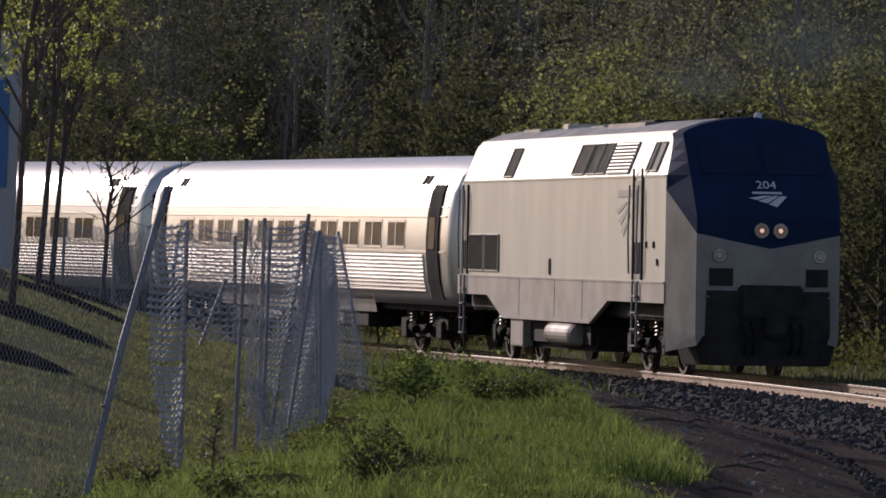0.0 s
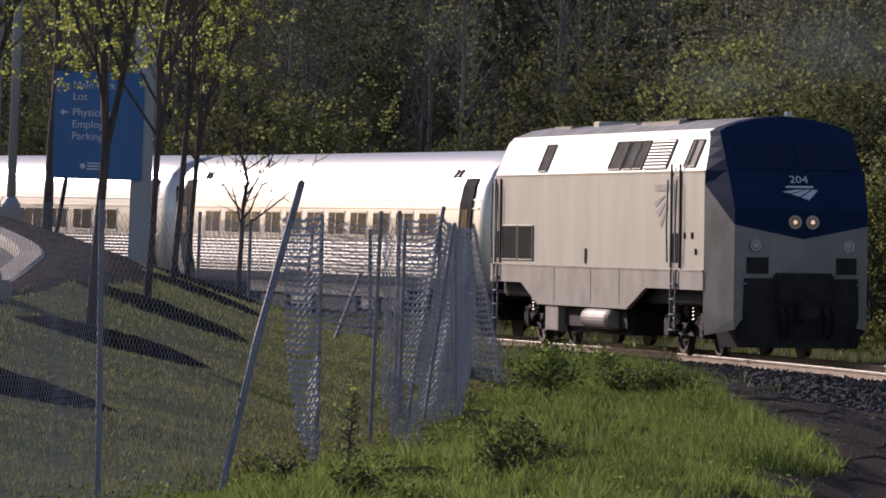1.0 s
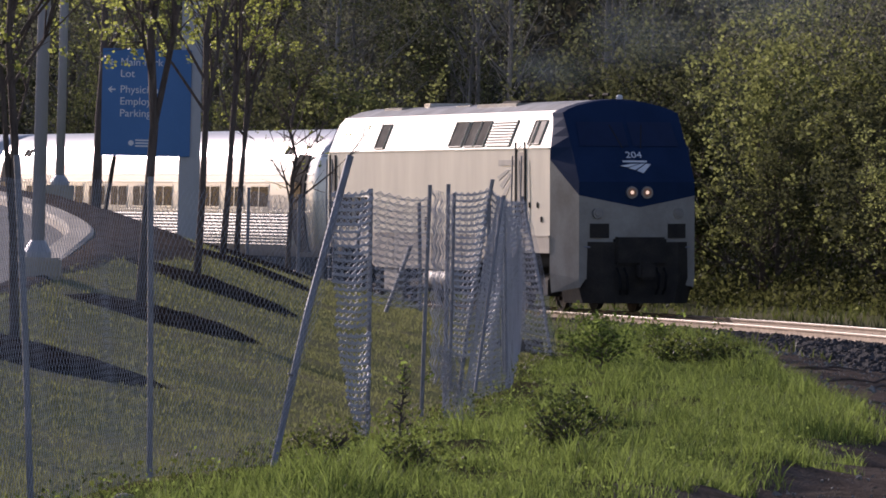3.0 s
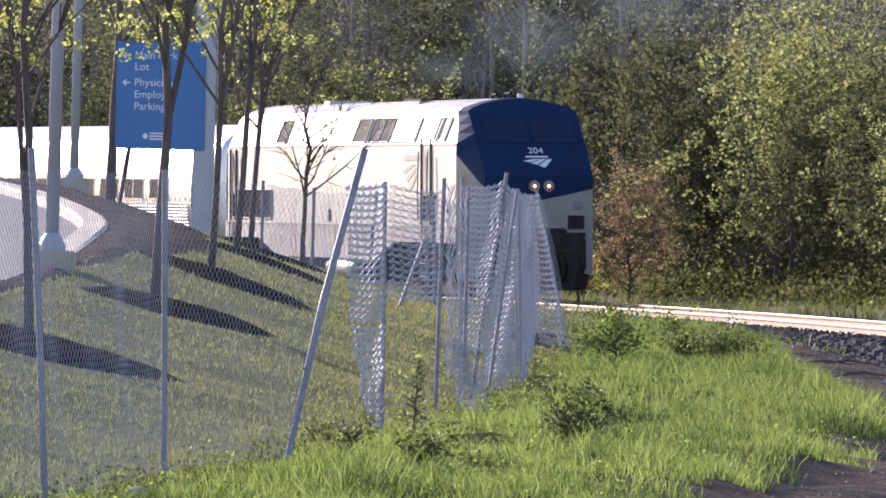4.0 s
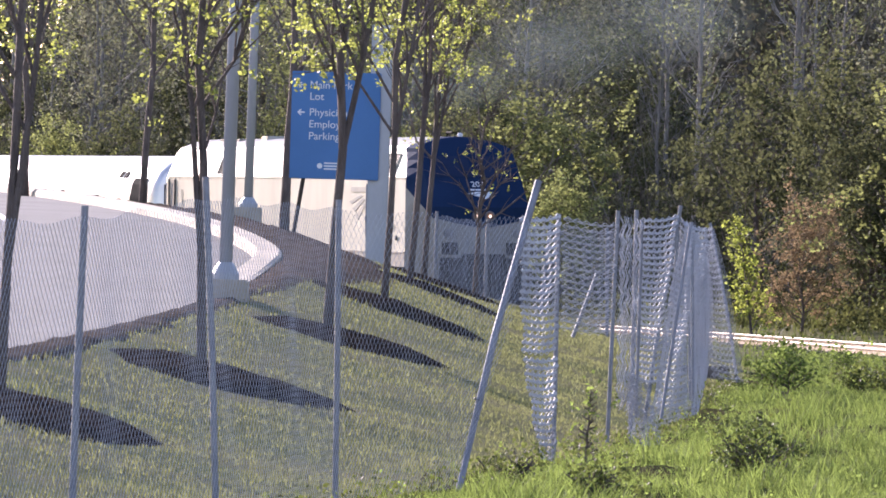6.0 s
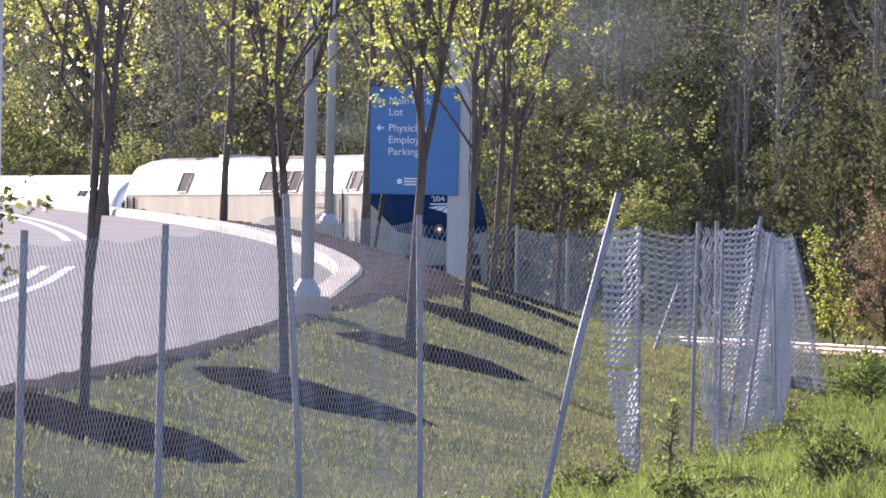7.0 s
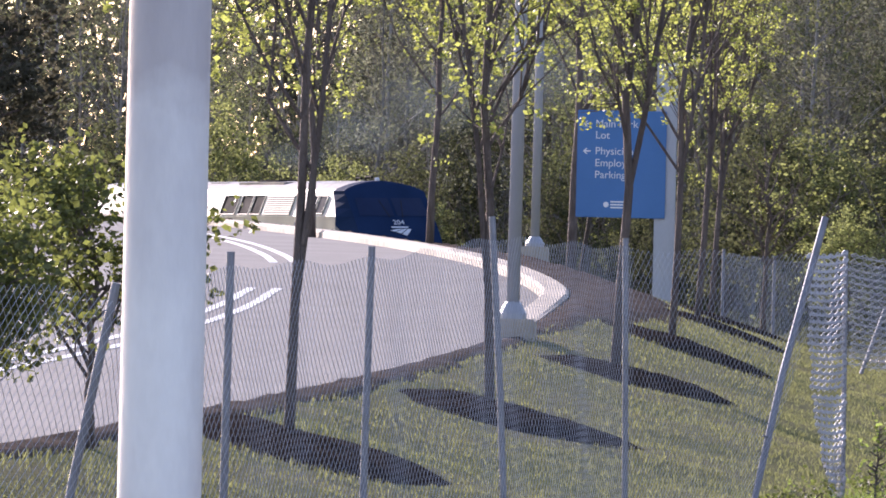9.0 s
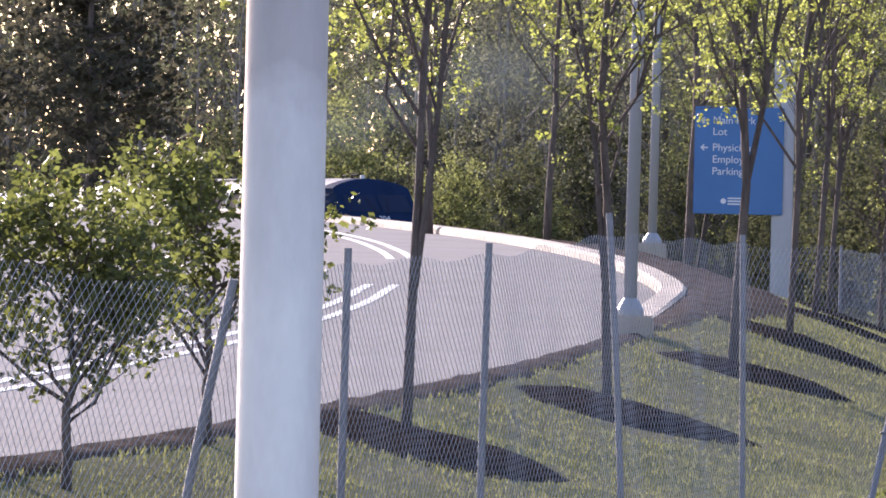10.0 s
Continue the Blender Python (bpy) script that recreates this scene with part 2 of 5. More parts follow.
def tube(pts, radii, n=8, bm=None, cap=True):
    """A tube along points with a radius at each."""
    bm = bm or bmesh.new()
    rings = []
    for i, p in enumerate(pts):
        p = Vector(p)
        d = (Vector(pts[min(i + 1, len(pts) - 1)]) - Vector(pts[max(i - 1, 0)])).normalized()
        u = d.orthogonal().normalized() if abs(d.z) < 0.95 else Vector((1, 0, 0))
        u = (u - d * u.dot(d)).normalized()
        w = d.cross(u)
        r = radii[i] if isinstance(radii, (list, tuple)) else radii
        rings.append([bm.verts.new(p + (u * math.cos(k * math.tau / n) + w * math.sin(k * math.tau / n)) * r) for k in range(n)])
    for a, b in zip(rings, rings[1:]):
        for k in range(n):
            bm.faces.new((a[k], a[(k + 1) % n], b[(k + 1) % n], b[k]))
    if cap:
        bm.faces.new(rings[0][::-1])
        bm.faces.new(rings[-1])
    return bm


def loft(rings, closed=True, cap=True, bm=None):
    """Skin through rings of points with equal counts."""
    bm = bm or bmesh.new()
    vs = [[bm.verts.new(p) for p in r] for r in rings]
    n = len(vs[0])
    for a, b in zip(vs, vs[1:]):
        for k in range(n if closed else n - 1):
            bm.faces.new((a[k], a[(k + 1) % n], b[(k + 1) % n], b[k]))
    if cap and closed:
        bm.faces.new(vs[0][::-1])
        bm.faces.new(vs[-1])
    bmesh.ops.recalc_face_normals(bm, faces=bm.faces)
    return bm


def sstep(a, b, x):
    t = min(1.0, max(0.0, (x - a) / (b - a)))
    return t * t * (3 - 2 * t)
# ---- plan of the place ----
TR_X, TR_Y, TR_AZ, TR_K0, TR_K1, CANT = 8.70, 124.44, -7.665, -0.00372, 1.3e-5, 1.2


def track(s):
    """Centre of the track and the azimuth of its away direction; s grows towards the camera."""
    n = max(4, int(abs(s) / 2))
    ds, x, y, hd = s / n, TR_X, TR_Y, radians(TR_AZ)
    for i in range(n):
        q = (i + 0.5) * ds
        a = hd - (TR_K0 * q + TR_K1 * q * q / 2)
        x, y = x - math.sin(a) * ds, y - math.cos(a) * ds
    return Vector((x, y, 0.0011 * s)), hd - (TR_K0 * s + TR_K1 * s * s / 2)


def track_ext(s):
    """The curve eases to a straight past its measured reach."""
    lo, hi = -215.0, 60.0
    if lo <= s <= hi:
        return track(s)
    e = lo if s < lo else hi
    p, a = track(e)
    return p - Vector((math.sin(a), math.cos(a), 0)) * (s - e), a


TRACK = [(s, *track_ext(s)) for s in range(-330, 131, 3)]
TXY = np.array([(p.x, p.y) for _, p, _ in TRACK])
TDIR = np.array([(math.sin(a), math.cos(a)) for _, _, a in TRACK])


def off_track(x, y):
    """Signed distance from the track's centre; negative on the camera's side."""
    d = TXY - (x, y)
    i = int(np.argmin((d * d).sum(1)))
    v = -d[i]
    return v[0] * TDIR[i][1] - v[1] * TDIR[i][0]


def hook(y):
    """The bend swells a little where it turns back."""
    return 0.19 * math.exp(-((y - 81) / 9.0) ** 2)


def road_edge(y):
    return -3.55 - 0.0019 * (y - 70) ** 2 + hook(y) if y < 170 else -22.55 - 0.38 * (y - 170)


def road_z(y):
    return -0.19 + 0.02 * min(150.0, max(-10.0, y))


def fence_x(y):
    return -1.94 + 0.119 * (y - 37.3) if y < 58 else 0.523 + 0.052 * (y - 58)


def ground_z(x, y):
    e, fx = road_edge(y), fence_x(min(y, 90))
    flat = 0.12
    if y > 85:
        fx += (y - 85) * -0.06
    fx = max(fx, e + 2.5)
    zr = road_z(y) - 0.02
    if x <= e:
        z = zr - 0.02 - 0.3 * sstep(0.4, 1.5, e - x)
    else:
        a = zr - 0.24 * max(0.0, x - e - 0.3) - flat
        z = flat + 0.5 * (a + math.sqrt(a * a + 0.012)) if x < fx + 4 else flat
        z += 0.12 * sstep(0.0, 0.4, x - e) * (1 - sstep(1.2, 3.0, x - e)) * sstep(60, 75, y)
    d = off_track(x, y)
    bed = -0.42
    k = 1 - sstep(3.2, 6.5, abs(d))
    z = z * (1 - k) + bed * k
    if d > 5:
        z += sstep(5, 40, d) * 4.0 - 0.1
    n = noise.noise(Vector((x * 0.5, y * 0.35, 3.1))) * 0.06 + noise.noise(Vector((x * 1.7, y * 1.3, 8.0))) * 0.025
    fm = fence_x(min(y, 90))
    if 34 < y < 88 and fm < x < bare_x(y) + 0.6:
        m = noise.noise(Vector((x * 0.8, y * 0.5, 5.5))) * 0.17 + noise.noise(Vector((x * 1.9, y * 1.2, 9.5))) * 0.05
        n += m * sstep(0.2, 1.0, x - fm) * (1 - sstep(0.0, 0.6, x - bare_x(y))) * sstep(34, 38, y) * (1 - sstep(72, 88, y))
    if 34 < y < 84 and d < -3.5:
        n -= 0.09 * sstep(-0.5, 0.5, x - bare_x(y)) * sstep(34, 38, y) * (1 - sstep(66, 84, y))
    if x > e - 0.2:
        z += n * sstep(2.6, 3.6, abs(d)) * sstep(0, 0.6, x - e)
    return z


def bare_x(y):
    """Where the rough grass ends and the trodden dirt beside the track begins."""
    return float(np.interp(y, [34, 39, 41, 45, 50.5, 58, 67, 77, 95], [0.75, 1.45, 1.7, 2.3, 3.2, 4.05, 4.3, 4.2, 4.7]))


def build_ground():
    xs = [-1500, -700, -300, -150, -90, -60, -45] + list(np.arange(-36, -12, 1.5)) + list(np.arange(-12, 16, 0.33)) + list(np.arange(16, 46, 1.5)) + [60, 90, 150, 300, 700, 1500]
    ys = [-1500, -500, -150, -60, -20, 0, 10, 18] + list(np.arange(24, 100, 0.5)) + list(np.arange(100, 180, 1.0)) + list(np.arange(180, 262, 2.0)) + [270, 290, 330, 400, 600, 1500]
    verts = [(x, y, ground_z(x, y)) for y in ys for x in xs]
    n = len(xs)
    faces = [(j * n + i, j * n + i + 1, (j + 1) * n + i + 1, (j + 1) * n + i) for j in range(len(ys) - 1) for i in range(n - 1)]
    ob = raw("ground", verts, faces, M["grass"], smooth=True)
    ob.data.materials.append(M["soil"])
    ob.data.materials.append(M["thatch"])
    idx = []
    for f in faces:
        x = sum(verts[i][0] for i in f) / 4
        y = sum(verts[i][1] for i in f) / 4
        d, e = off_track(x, y), road_edge(y)
        w = noise.noise(Vector((x * 0.8, y * 0.4, 0))) * 0.5
        bare = abs(d) < 4.2 or (d < 0 and x > bare_x(y) - 0.3 + w * 0.5 and 30 < y < 97)
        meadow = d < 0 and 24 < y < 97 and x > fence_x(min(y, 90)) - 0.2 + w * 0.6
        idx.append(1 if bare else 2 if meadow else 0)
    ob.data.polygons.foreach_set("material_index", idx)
    tagged(ob, "mown grass slope with bare soil along its edges", "ground", kind="structure")


build_ground()


def ribbon(name, ys, left, right, zf, thick, material, label, category):
    """A slab along y between two edge functions."""
    rings = []
    for y in ys:
        a, b = left(y), right(y)
        cols = [a + (b - a) * k / 6 for k in range(7)]
        rings.append([(x, y, zf(y)) for x in cols] + [(x, y, zf(y) - thick) for x in cols[::-1]])
    ob = link(name, loft(rings), material)
    return tagged(ob, label, category, kind="structure")


YS = list(np.arange(10, 210, 2.0))
road = ribbon("road", YS, lambda y: road_edge(y) - 15, lambda y: road_edge(y), road_z, 0.3, M["asphalt"], "pale worn asphalt road climbing round a bend", "road")


def lane_line(y0, y1, off):
    ys = list(np.arange(y0, y1 + 0.1, 1.0))
    bm = loft([[(road_edge(y) - line_off(y) - off - 0.06, y, road_z(y) + 0.006), (road_edge(y) - line_off(y) - off + 0.06, y, road_z(y) + 0.006),
                (road_edge(y) - line_off(y) - off + 0.06, y, road_z(y) + 0.001), (road_edge(y) - line_off(y) - off - 0.06, y, road_z(y) + 0.001)] for y in ys])
    part("lane_line", bm, M["paint"], road, "white painted lane line")


def line_off(y):
    return hook(y) + float(np.interp(y, [25, 50, 53, 60, 73, 82, 86, 104, 112, 122, 140], [2.3, 2.7, 2.9, 3.05, 3.33, 3.48, 3.47, 3.13, 2.94, 2.61, 2.1]))


for y0, y1 in ((24, 85), (102, 135)):
    for off in (-0.15, 0.17):
        lane_line(y0, y1, off)

# kerb stones along the outer edge of the bend
kerb = tagged(new("kerb"), "pale concrete kerb along the outside of the bend", "kerb", kind="structure")
y = 70.0
while y < 165:
    ln = 2.4
    a, b = Vector((road_edge(y), y, 0)), Vector((road_edge(y + ln), y + ln, 0))
    d = (b - a).normalized()
    side = Vector((d.y, -d.x, 0))
    rings = []
    for q, yy in ((a + d * 0.006, y), (b - d * 0.006, y + ln)):
        z, up = road_z(yy), 0.15 + 0.85 * sstep(69, 78, yy)
        rings.append([q + side * o + Vector((0, 0, z + h)) for o, h in ((-0.34, -0.15), (-0.33, 0.09 * up), (-0.29, 0.13 * up), (-0.04, 0.135 * up), (0.0, 0.11 * up), (0.0, -0.15))])
    part("kerb_stone", loft(rings), M["concrete"], kerb)
    y += ln


# bare soil strip behind the road edge, with a ragged outline
def soil_strip():
    ys = list(np.arange(24, 150, 0.45))
    rings = []
    for y in ys:
        e = road_edge(y) + 0.01
        w = 0.35 + 0.25 * noise.noise(Vector((y * 0.9, 0, 1))) + 0.15 * noise.noise(Vector((y * 3.1, 2, 1))) + 1.3 * sstep(66, 80, y) * (1 - sstep(95, 120, y))
        rings.append([(e + w * k, y, ground_z(e + w * k, y) + (0.03 + 0.07 * sstep(70, 78, y)) * (1 - k) + (0.012 if k < 0.9 else -0.05) + 0.02 * noise.noise(Vector((e + w * k * 5, y * 2, 5)))) for k in (0, 0.33, 0.66, 1.0)])
    ob = link("soil_strip", loft(rings, closed=False, cap=False), M["soil"], smooth=True)
    tagged(ob, "bare brown soil strip along the road edge", "soil", kind="structure")


soil_strip()
# ---- railway ----
def trk(s, lat, z):
    p, a = track_ext(s)
    c = radians(CANT)
    return p + Vector((math.cos(a), -math.sin(a), 0)) * lat + Vector((0, 0, z + lat * math.sin(c)))


def build_track():
    ss = list(range(-300, 125, 3))
    prof = [(-3.9, -0.62), (-3.0, -0.42), (-1.9, -0.2), (-1.2, -0.16), (1.2, -0.16), (1.9, -0.2), (3.0, -0.42), (3.9, -0.62), (3.9, -0.9), (-3.9, -0.9)]
    bed = link("ballast_bed", loft([[trk(s, l, z) for l, z in prof] for s in ss]), M["bed"], smooth=True)
    tagged(bed, "dark grey crushed stone ballast under the rails", "ballast", kind="structure")
    # loose stones: one mesh of small faceted lumps
    rnd = random.Random(5)
    verts, faces = [], []
    base = [Vector(v) for v in ((1, 0, 0), (-1, 0, 0), (0, 1, 0), (0, -1, 0), (0, 0, 1), (0, 0, -1))]
    tri = ((0, 2, 4), (2, 1, 4), (1, 3, 4), (3, 0, 4), (2, 0, 5), (1, 2, 5), (3, 1, 5), (0, 3, 5))
    for _ in range(26000):
        s = rnd.uniform(-60, 75) if rnd.random() < 0.85 else rnd.uniform(-120, -60)
        l = rnd.choice((-1, -1, -1, 1)) * rnd.uniform(0.0, 4.3)
        zz = float(np.interp(l, [q[0] for q in prof[:8]], [q[1] for q in prof[:8]]))
        c = trk(s, l, zz + 0.01)
        if abs(l) > 3.9:
            c.z = ground_z(c.x, c.y) + 0.01
        r = rnd.uniform(0.025, 0.06)
        k = len(verts)
        e = Euler((rnd.random() * 6, rnd.random() * 6, rnd.random() * 6)).to_matrix()
        sc = (rnd.uniform(.7, 1.3), rnd.uniform(.7, 1.2), rnd.uniform(.6, 1.0))
        verts += [c + e @ Vector((v.x * sc[0], v.y * sc[1], v.z * sc[2])) * r for v in base]
        faces += [tuple(k + i for i in t) for t in tri]
    tagged(raw("ballast_stones", verts, faces, M["stones"]), "loose grey ballast stones beside the rails", "ballast", kind="stuff")
    # rails
    rp = [(-0.075, -0.17), (0.075, -0.17), (0.07, -0.15), (0.012, -0.13), (0.012, -0.05), (0.037, -0.04), (0.037, -0.012), (-0.037, -0.012), (-0.037, -0.04), (-0.012, -0.05), (-0.012, -0.13), (-0.07, -0.15)]
    for g in (-0.755, 0.755):
        r = tagged(new("rail"), "steel running rail with a bright worn head", "rail", "running rails", "structure")
        part("web", loft([[trk(s, g + a, z) for a, z in rp] for s in ss]), M["rail"], r)
        hp = [(-0.034, -0.0115), (0.034, -0.0115), (0.03, 0.0), (-0.03, 0.0)]
        part("railhead", loft([[trk(s, g + a, z) for a, z in hp] for s in ss]), M["railtop"], r, "polished rail head")
    # ties
    me = None
    ties = tagged(new("railway_ties"), "weathered wooden railway ties bedded in ballast", "railway tie", kind="structure")
    s = 70.0
    while s > -70:
        p, a = track_ext(s)
        if me is None:
            t = part("tie", box(-1.3, 1.3, -0.11, 0.11, -0.34, -0.155, 0.012), M["tie"], ties)
            me = t.data
        else:
            t = new("tie", me)
            t.parent = ties
        t.matrix_basis = Matrix.Translation((p.x, p.y, 0)) @ Euler((0, -radians(CANT), -a)).to_matrix().to_4x4()
        s -= 0.56


build_track()
# ---- the train ----
def plate(pts, nrm, depth, bm=None):
    """A plate from corner points pushed out along nrm by depth and back by the same."""
    bm = bm or bmesh.new()
    n = Vector(nrm).normalized()
    f = [bm.verts.new(Vector(p) + n * depth) for p in pts]
    b = [bm.verts.new(Vector(p) - n * 0.03) for p in pts]
    k = len(pts)
    bm.faces.new(f)
    bm.faces.new(b[::-1])
    for i in range(k):
        bm.faces.new((f[i], b[i], b[(i + 1) % k], f[(i + 1) % k]))
    bmesh.ops.recalc_face_normals(bm, faces=bm.faces)
    return bm


def cyl_y(x, y0, y1, z, r, n=24, bm=None):
    return tube([(x, y0, z), (x, y1, z)], r, n, bm)


def wheelset(parent, x, r):
    ax = part("wheelset", tube([(0, -0.85, 0), (0, 0.85, 0)], 0.08, 10), M["steelwheel"], parent)
    ax.matrix_basis = pose(x, 0, r)
    for sy in (-1, 1):
        prof = [(0.72, 0.0), (0.72, r + 0.025), (0.745, r + 0.025), (0.755, r), (0.85, r - 0.006), (0.85, r - 0.07), (0.80, r - 0.09), (0.78, r * 0.45), (0.84, r * 0.32), (0.88, r * 0.3), (0.88, 0.0)]
        n = 28
        rings = [[(rr * math.cos(k * math.tau / n), sy * yy, rr * math.sin(k * math.tau / n)) for k in range(n)] for yy, rr in prof[1:-1]]
        bm = loft(rings)
        for k in range(5):
            a = k * math.tau / 5
            cyl_y(0.62 * r * math.cos(a), sy * 0.77, sy * 0.835, 0.62 * r * math.sin(a), 0.05, 8, bm)
        part("wheel", bm, M["steelwheel"], ax, "worn steel wheel with bright tread")
    return ax


WHEELS = []   # (wheelset object, radius, lengthwise place on its vehicle)


def truck(parent, xc, wb, r, heavy):
    """A two-axle truck: side frames, axle boxes, springs, brake gear."""
    for sy in (-1, 1):
        bm = bmesh.new()
        y0, y1 = (0.92, 1.12) if sy > 0 else (-1.12, -0.92)
        prof = [(-wb / 2 - 0.45, r + 0.02), (-wb / 2 - 0.42, r + 0.22), (-wb / 2 + 0.3, r + 0.3), (-0.6, r + 0.1), (0.6, r + 0.1), (wb / 2 - 0.3, r + 0.3), (wb / 2 + 0.42, r + 0.22), (wb / 2 + 0.45, r + 0.02),
                (wb / 2 - 0.3, r + 0.06), (0.6, r - 0.14), (-0.6, r - 0.14), (-wb / 2 + 0.3, r + 0.06)]
        loft([[(xc + a, y0, b) for a, b in prof], [(xc + a, y1, b) for a, b in prof]], bm=bm)
        part("side_frame", bm, M["black"], parent, "dusty black cast truck frame")
        for sx in (-1, 1):
            part("axle_box", box(xc + sx * wb / 2 - 0.2, xc + sx * wb / 2 + 0.2, sy * 1.0 - 0.14 + 0.05 * sy, sy * 1.0 + 0.14 + 0.05 * sy, r - 0.18, r + 0.2, 0.03), M["black"], parent)
            bm = bmesh.new()
            for k in range(6):
                tube([(xc + sx * 0.75 + 0.1 * math.cos(q), sy * 1.14 + 0.1 * math.sin(q) * 0.6, r + 0.12 + 0.07 * k + 0.011 * q) for q in np.linspace(0, math.tau, 9)], 0.018, 5, bm)
            # black block added inside the truck to keep the underside dark
            part("bolster", box(xc + sx * 0.05, xc + sx * (wb / 2 + 0.5), sy * 0.35, sy * 0.66, r - 0.05, r + 0.5, 0.03), M["black"], parent, "black block added to darken the inside of the truck")
            part("spring", bm, M["steelwheel"], parent, "dusty coil spring")
            part("brake_cylinder", tube([(xc + sx * 0.35, sy * 1.2, r + 0.0), (xc + sx * 0.62, sy * 1.2, r + 0.06)], 0.09, 10), M["darkpart"], parent, "dark brake cylinder")
            part("sand_pipe", tube([(xc + sx * (wb / 2 + 0.62), sy * 0.95, r + 0.5), (xc + sx * (wb / 2 + 0.58), sy * 0.85, 0.35), (xc + sx * (wb / 2 + 0.42), sy * 0.76, 0.12)], 0.025, 6), M["tank"], parent)
    for sx in (-1, 1):
        WHEELS.append((wheelset(parent, xc + sx * wb / 2, r), r, xc + sx * wb / 2))


def louvre(parent, name, x0, x1, zlo, zhi, ylo, yhi, slats, lab, material=None, slatm=None):
    """A sloping or upright grille on the right side (negative y): frame, back, slats."""
    up = Vector((0, yhi - ylo, zhi - zlo)).normalized()
    nrm = Vector((0, -up.z, up.y))
    c = lambda x, k: Vector((x, ylo + (yhi - ylo) * k, zlo + (zhi - zlo) * k))
    g = part(name, plate([c(x0, 0), c(x1, 0), c(x1, 1), c(x0, 1)], nrm, 0.012), material or M["darkpart"], parent, lab)
    for k in range(slats):
        q = (k + 0.5) / slats
        h = 0.22 / slats
        bm = plate([c(x0 + .02, q - h), c(x1 - .02, q - h), c(x1 - .02, q + h), c(x0 + .02, q + h)], nrm, 0.035)
        part("slat", bm, slatm or material or M["darkpart"], g)
    bm = bmesh.new()
    for a, b in (((x0, 0), (x1, 0)), ((x1, 0), (x1, 1)), ((x1, 1), (x0, 1)), ((x0, 1), (x0, 0))):
        tube([c(*a) + nrm * 0.02, c(*b) + nrm * 0.02], 0.014, 6, bm)
    part("grille_frame", bm, M["silver"], g)
    return g


def lettering(body, size, m, parent, material, name="lettering", label="", depth=0.004):
    cu = bpy.data.curves.new(name, 'FONT')
    cu.body, cu.size, cu.extrude, cu.align_x, cu.align_y = body, size, depth, 'CENTER', 'CENTER'
    cu.materials.append(material)
    ob = new(name, cu)
    ob.parent = parent
    ob.matrix_basis = m
    return tagged(ob, label)


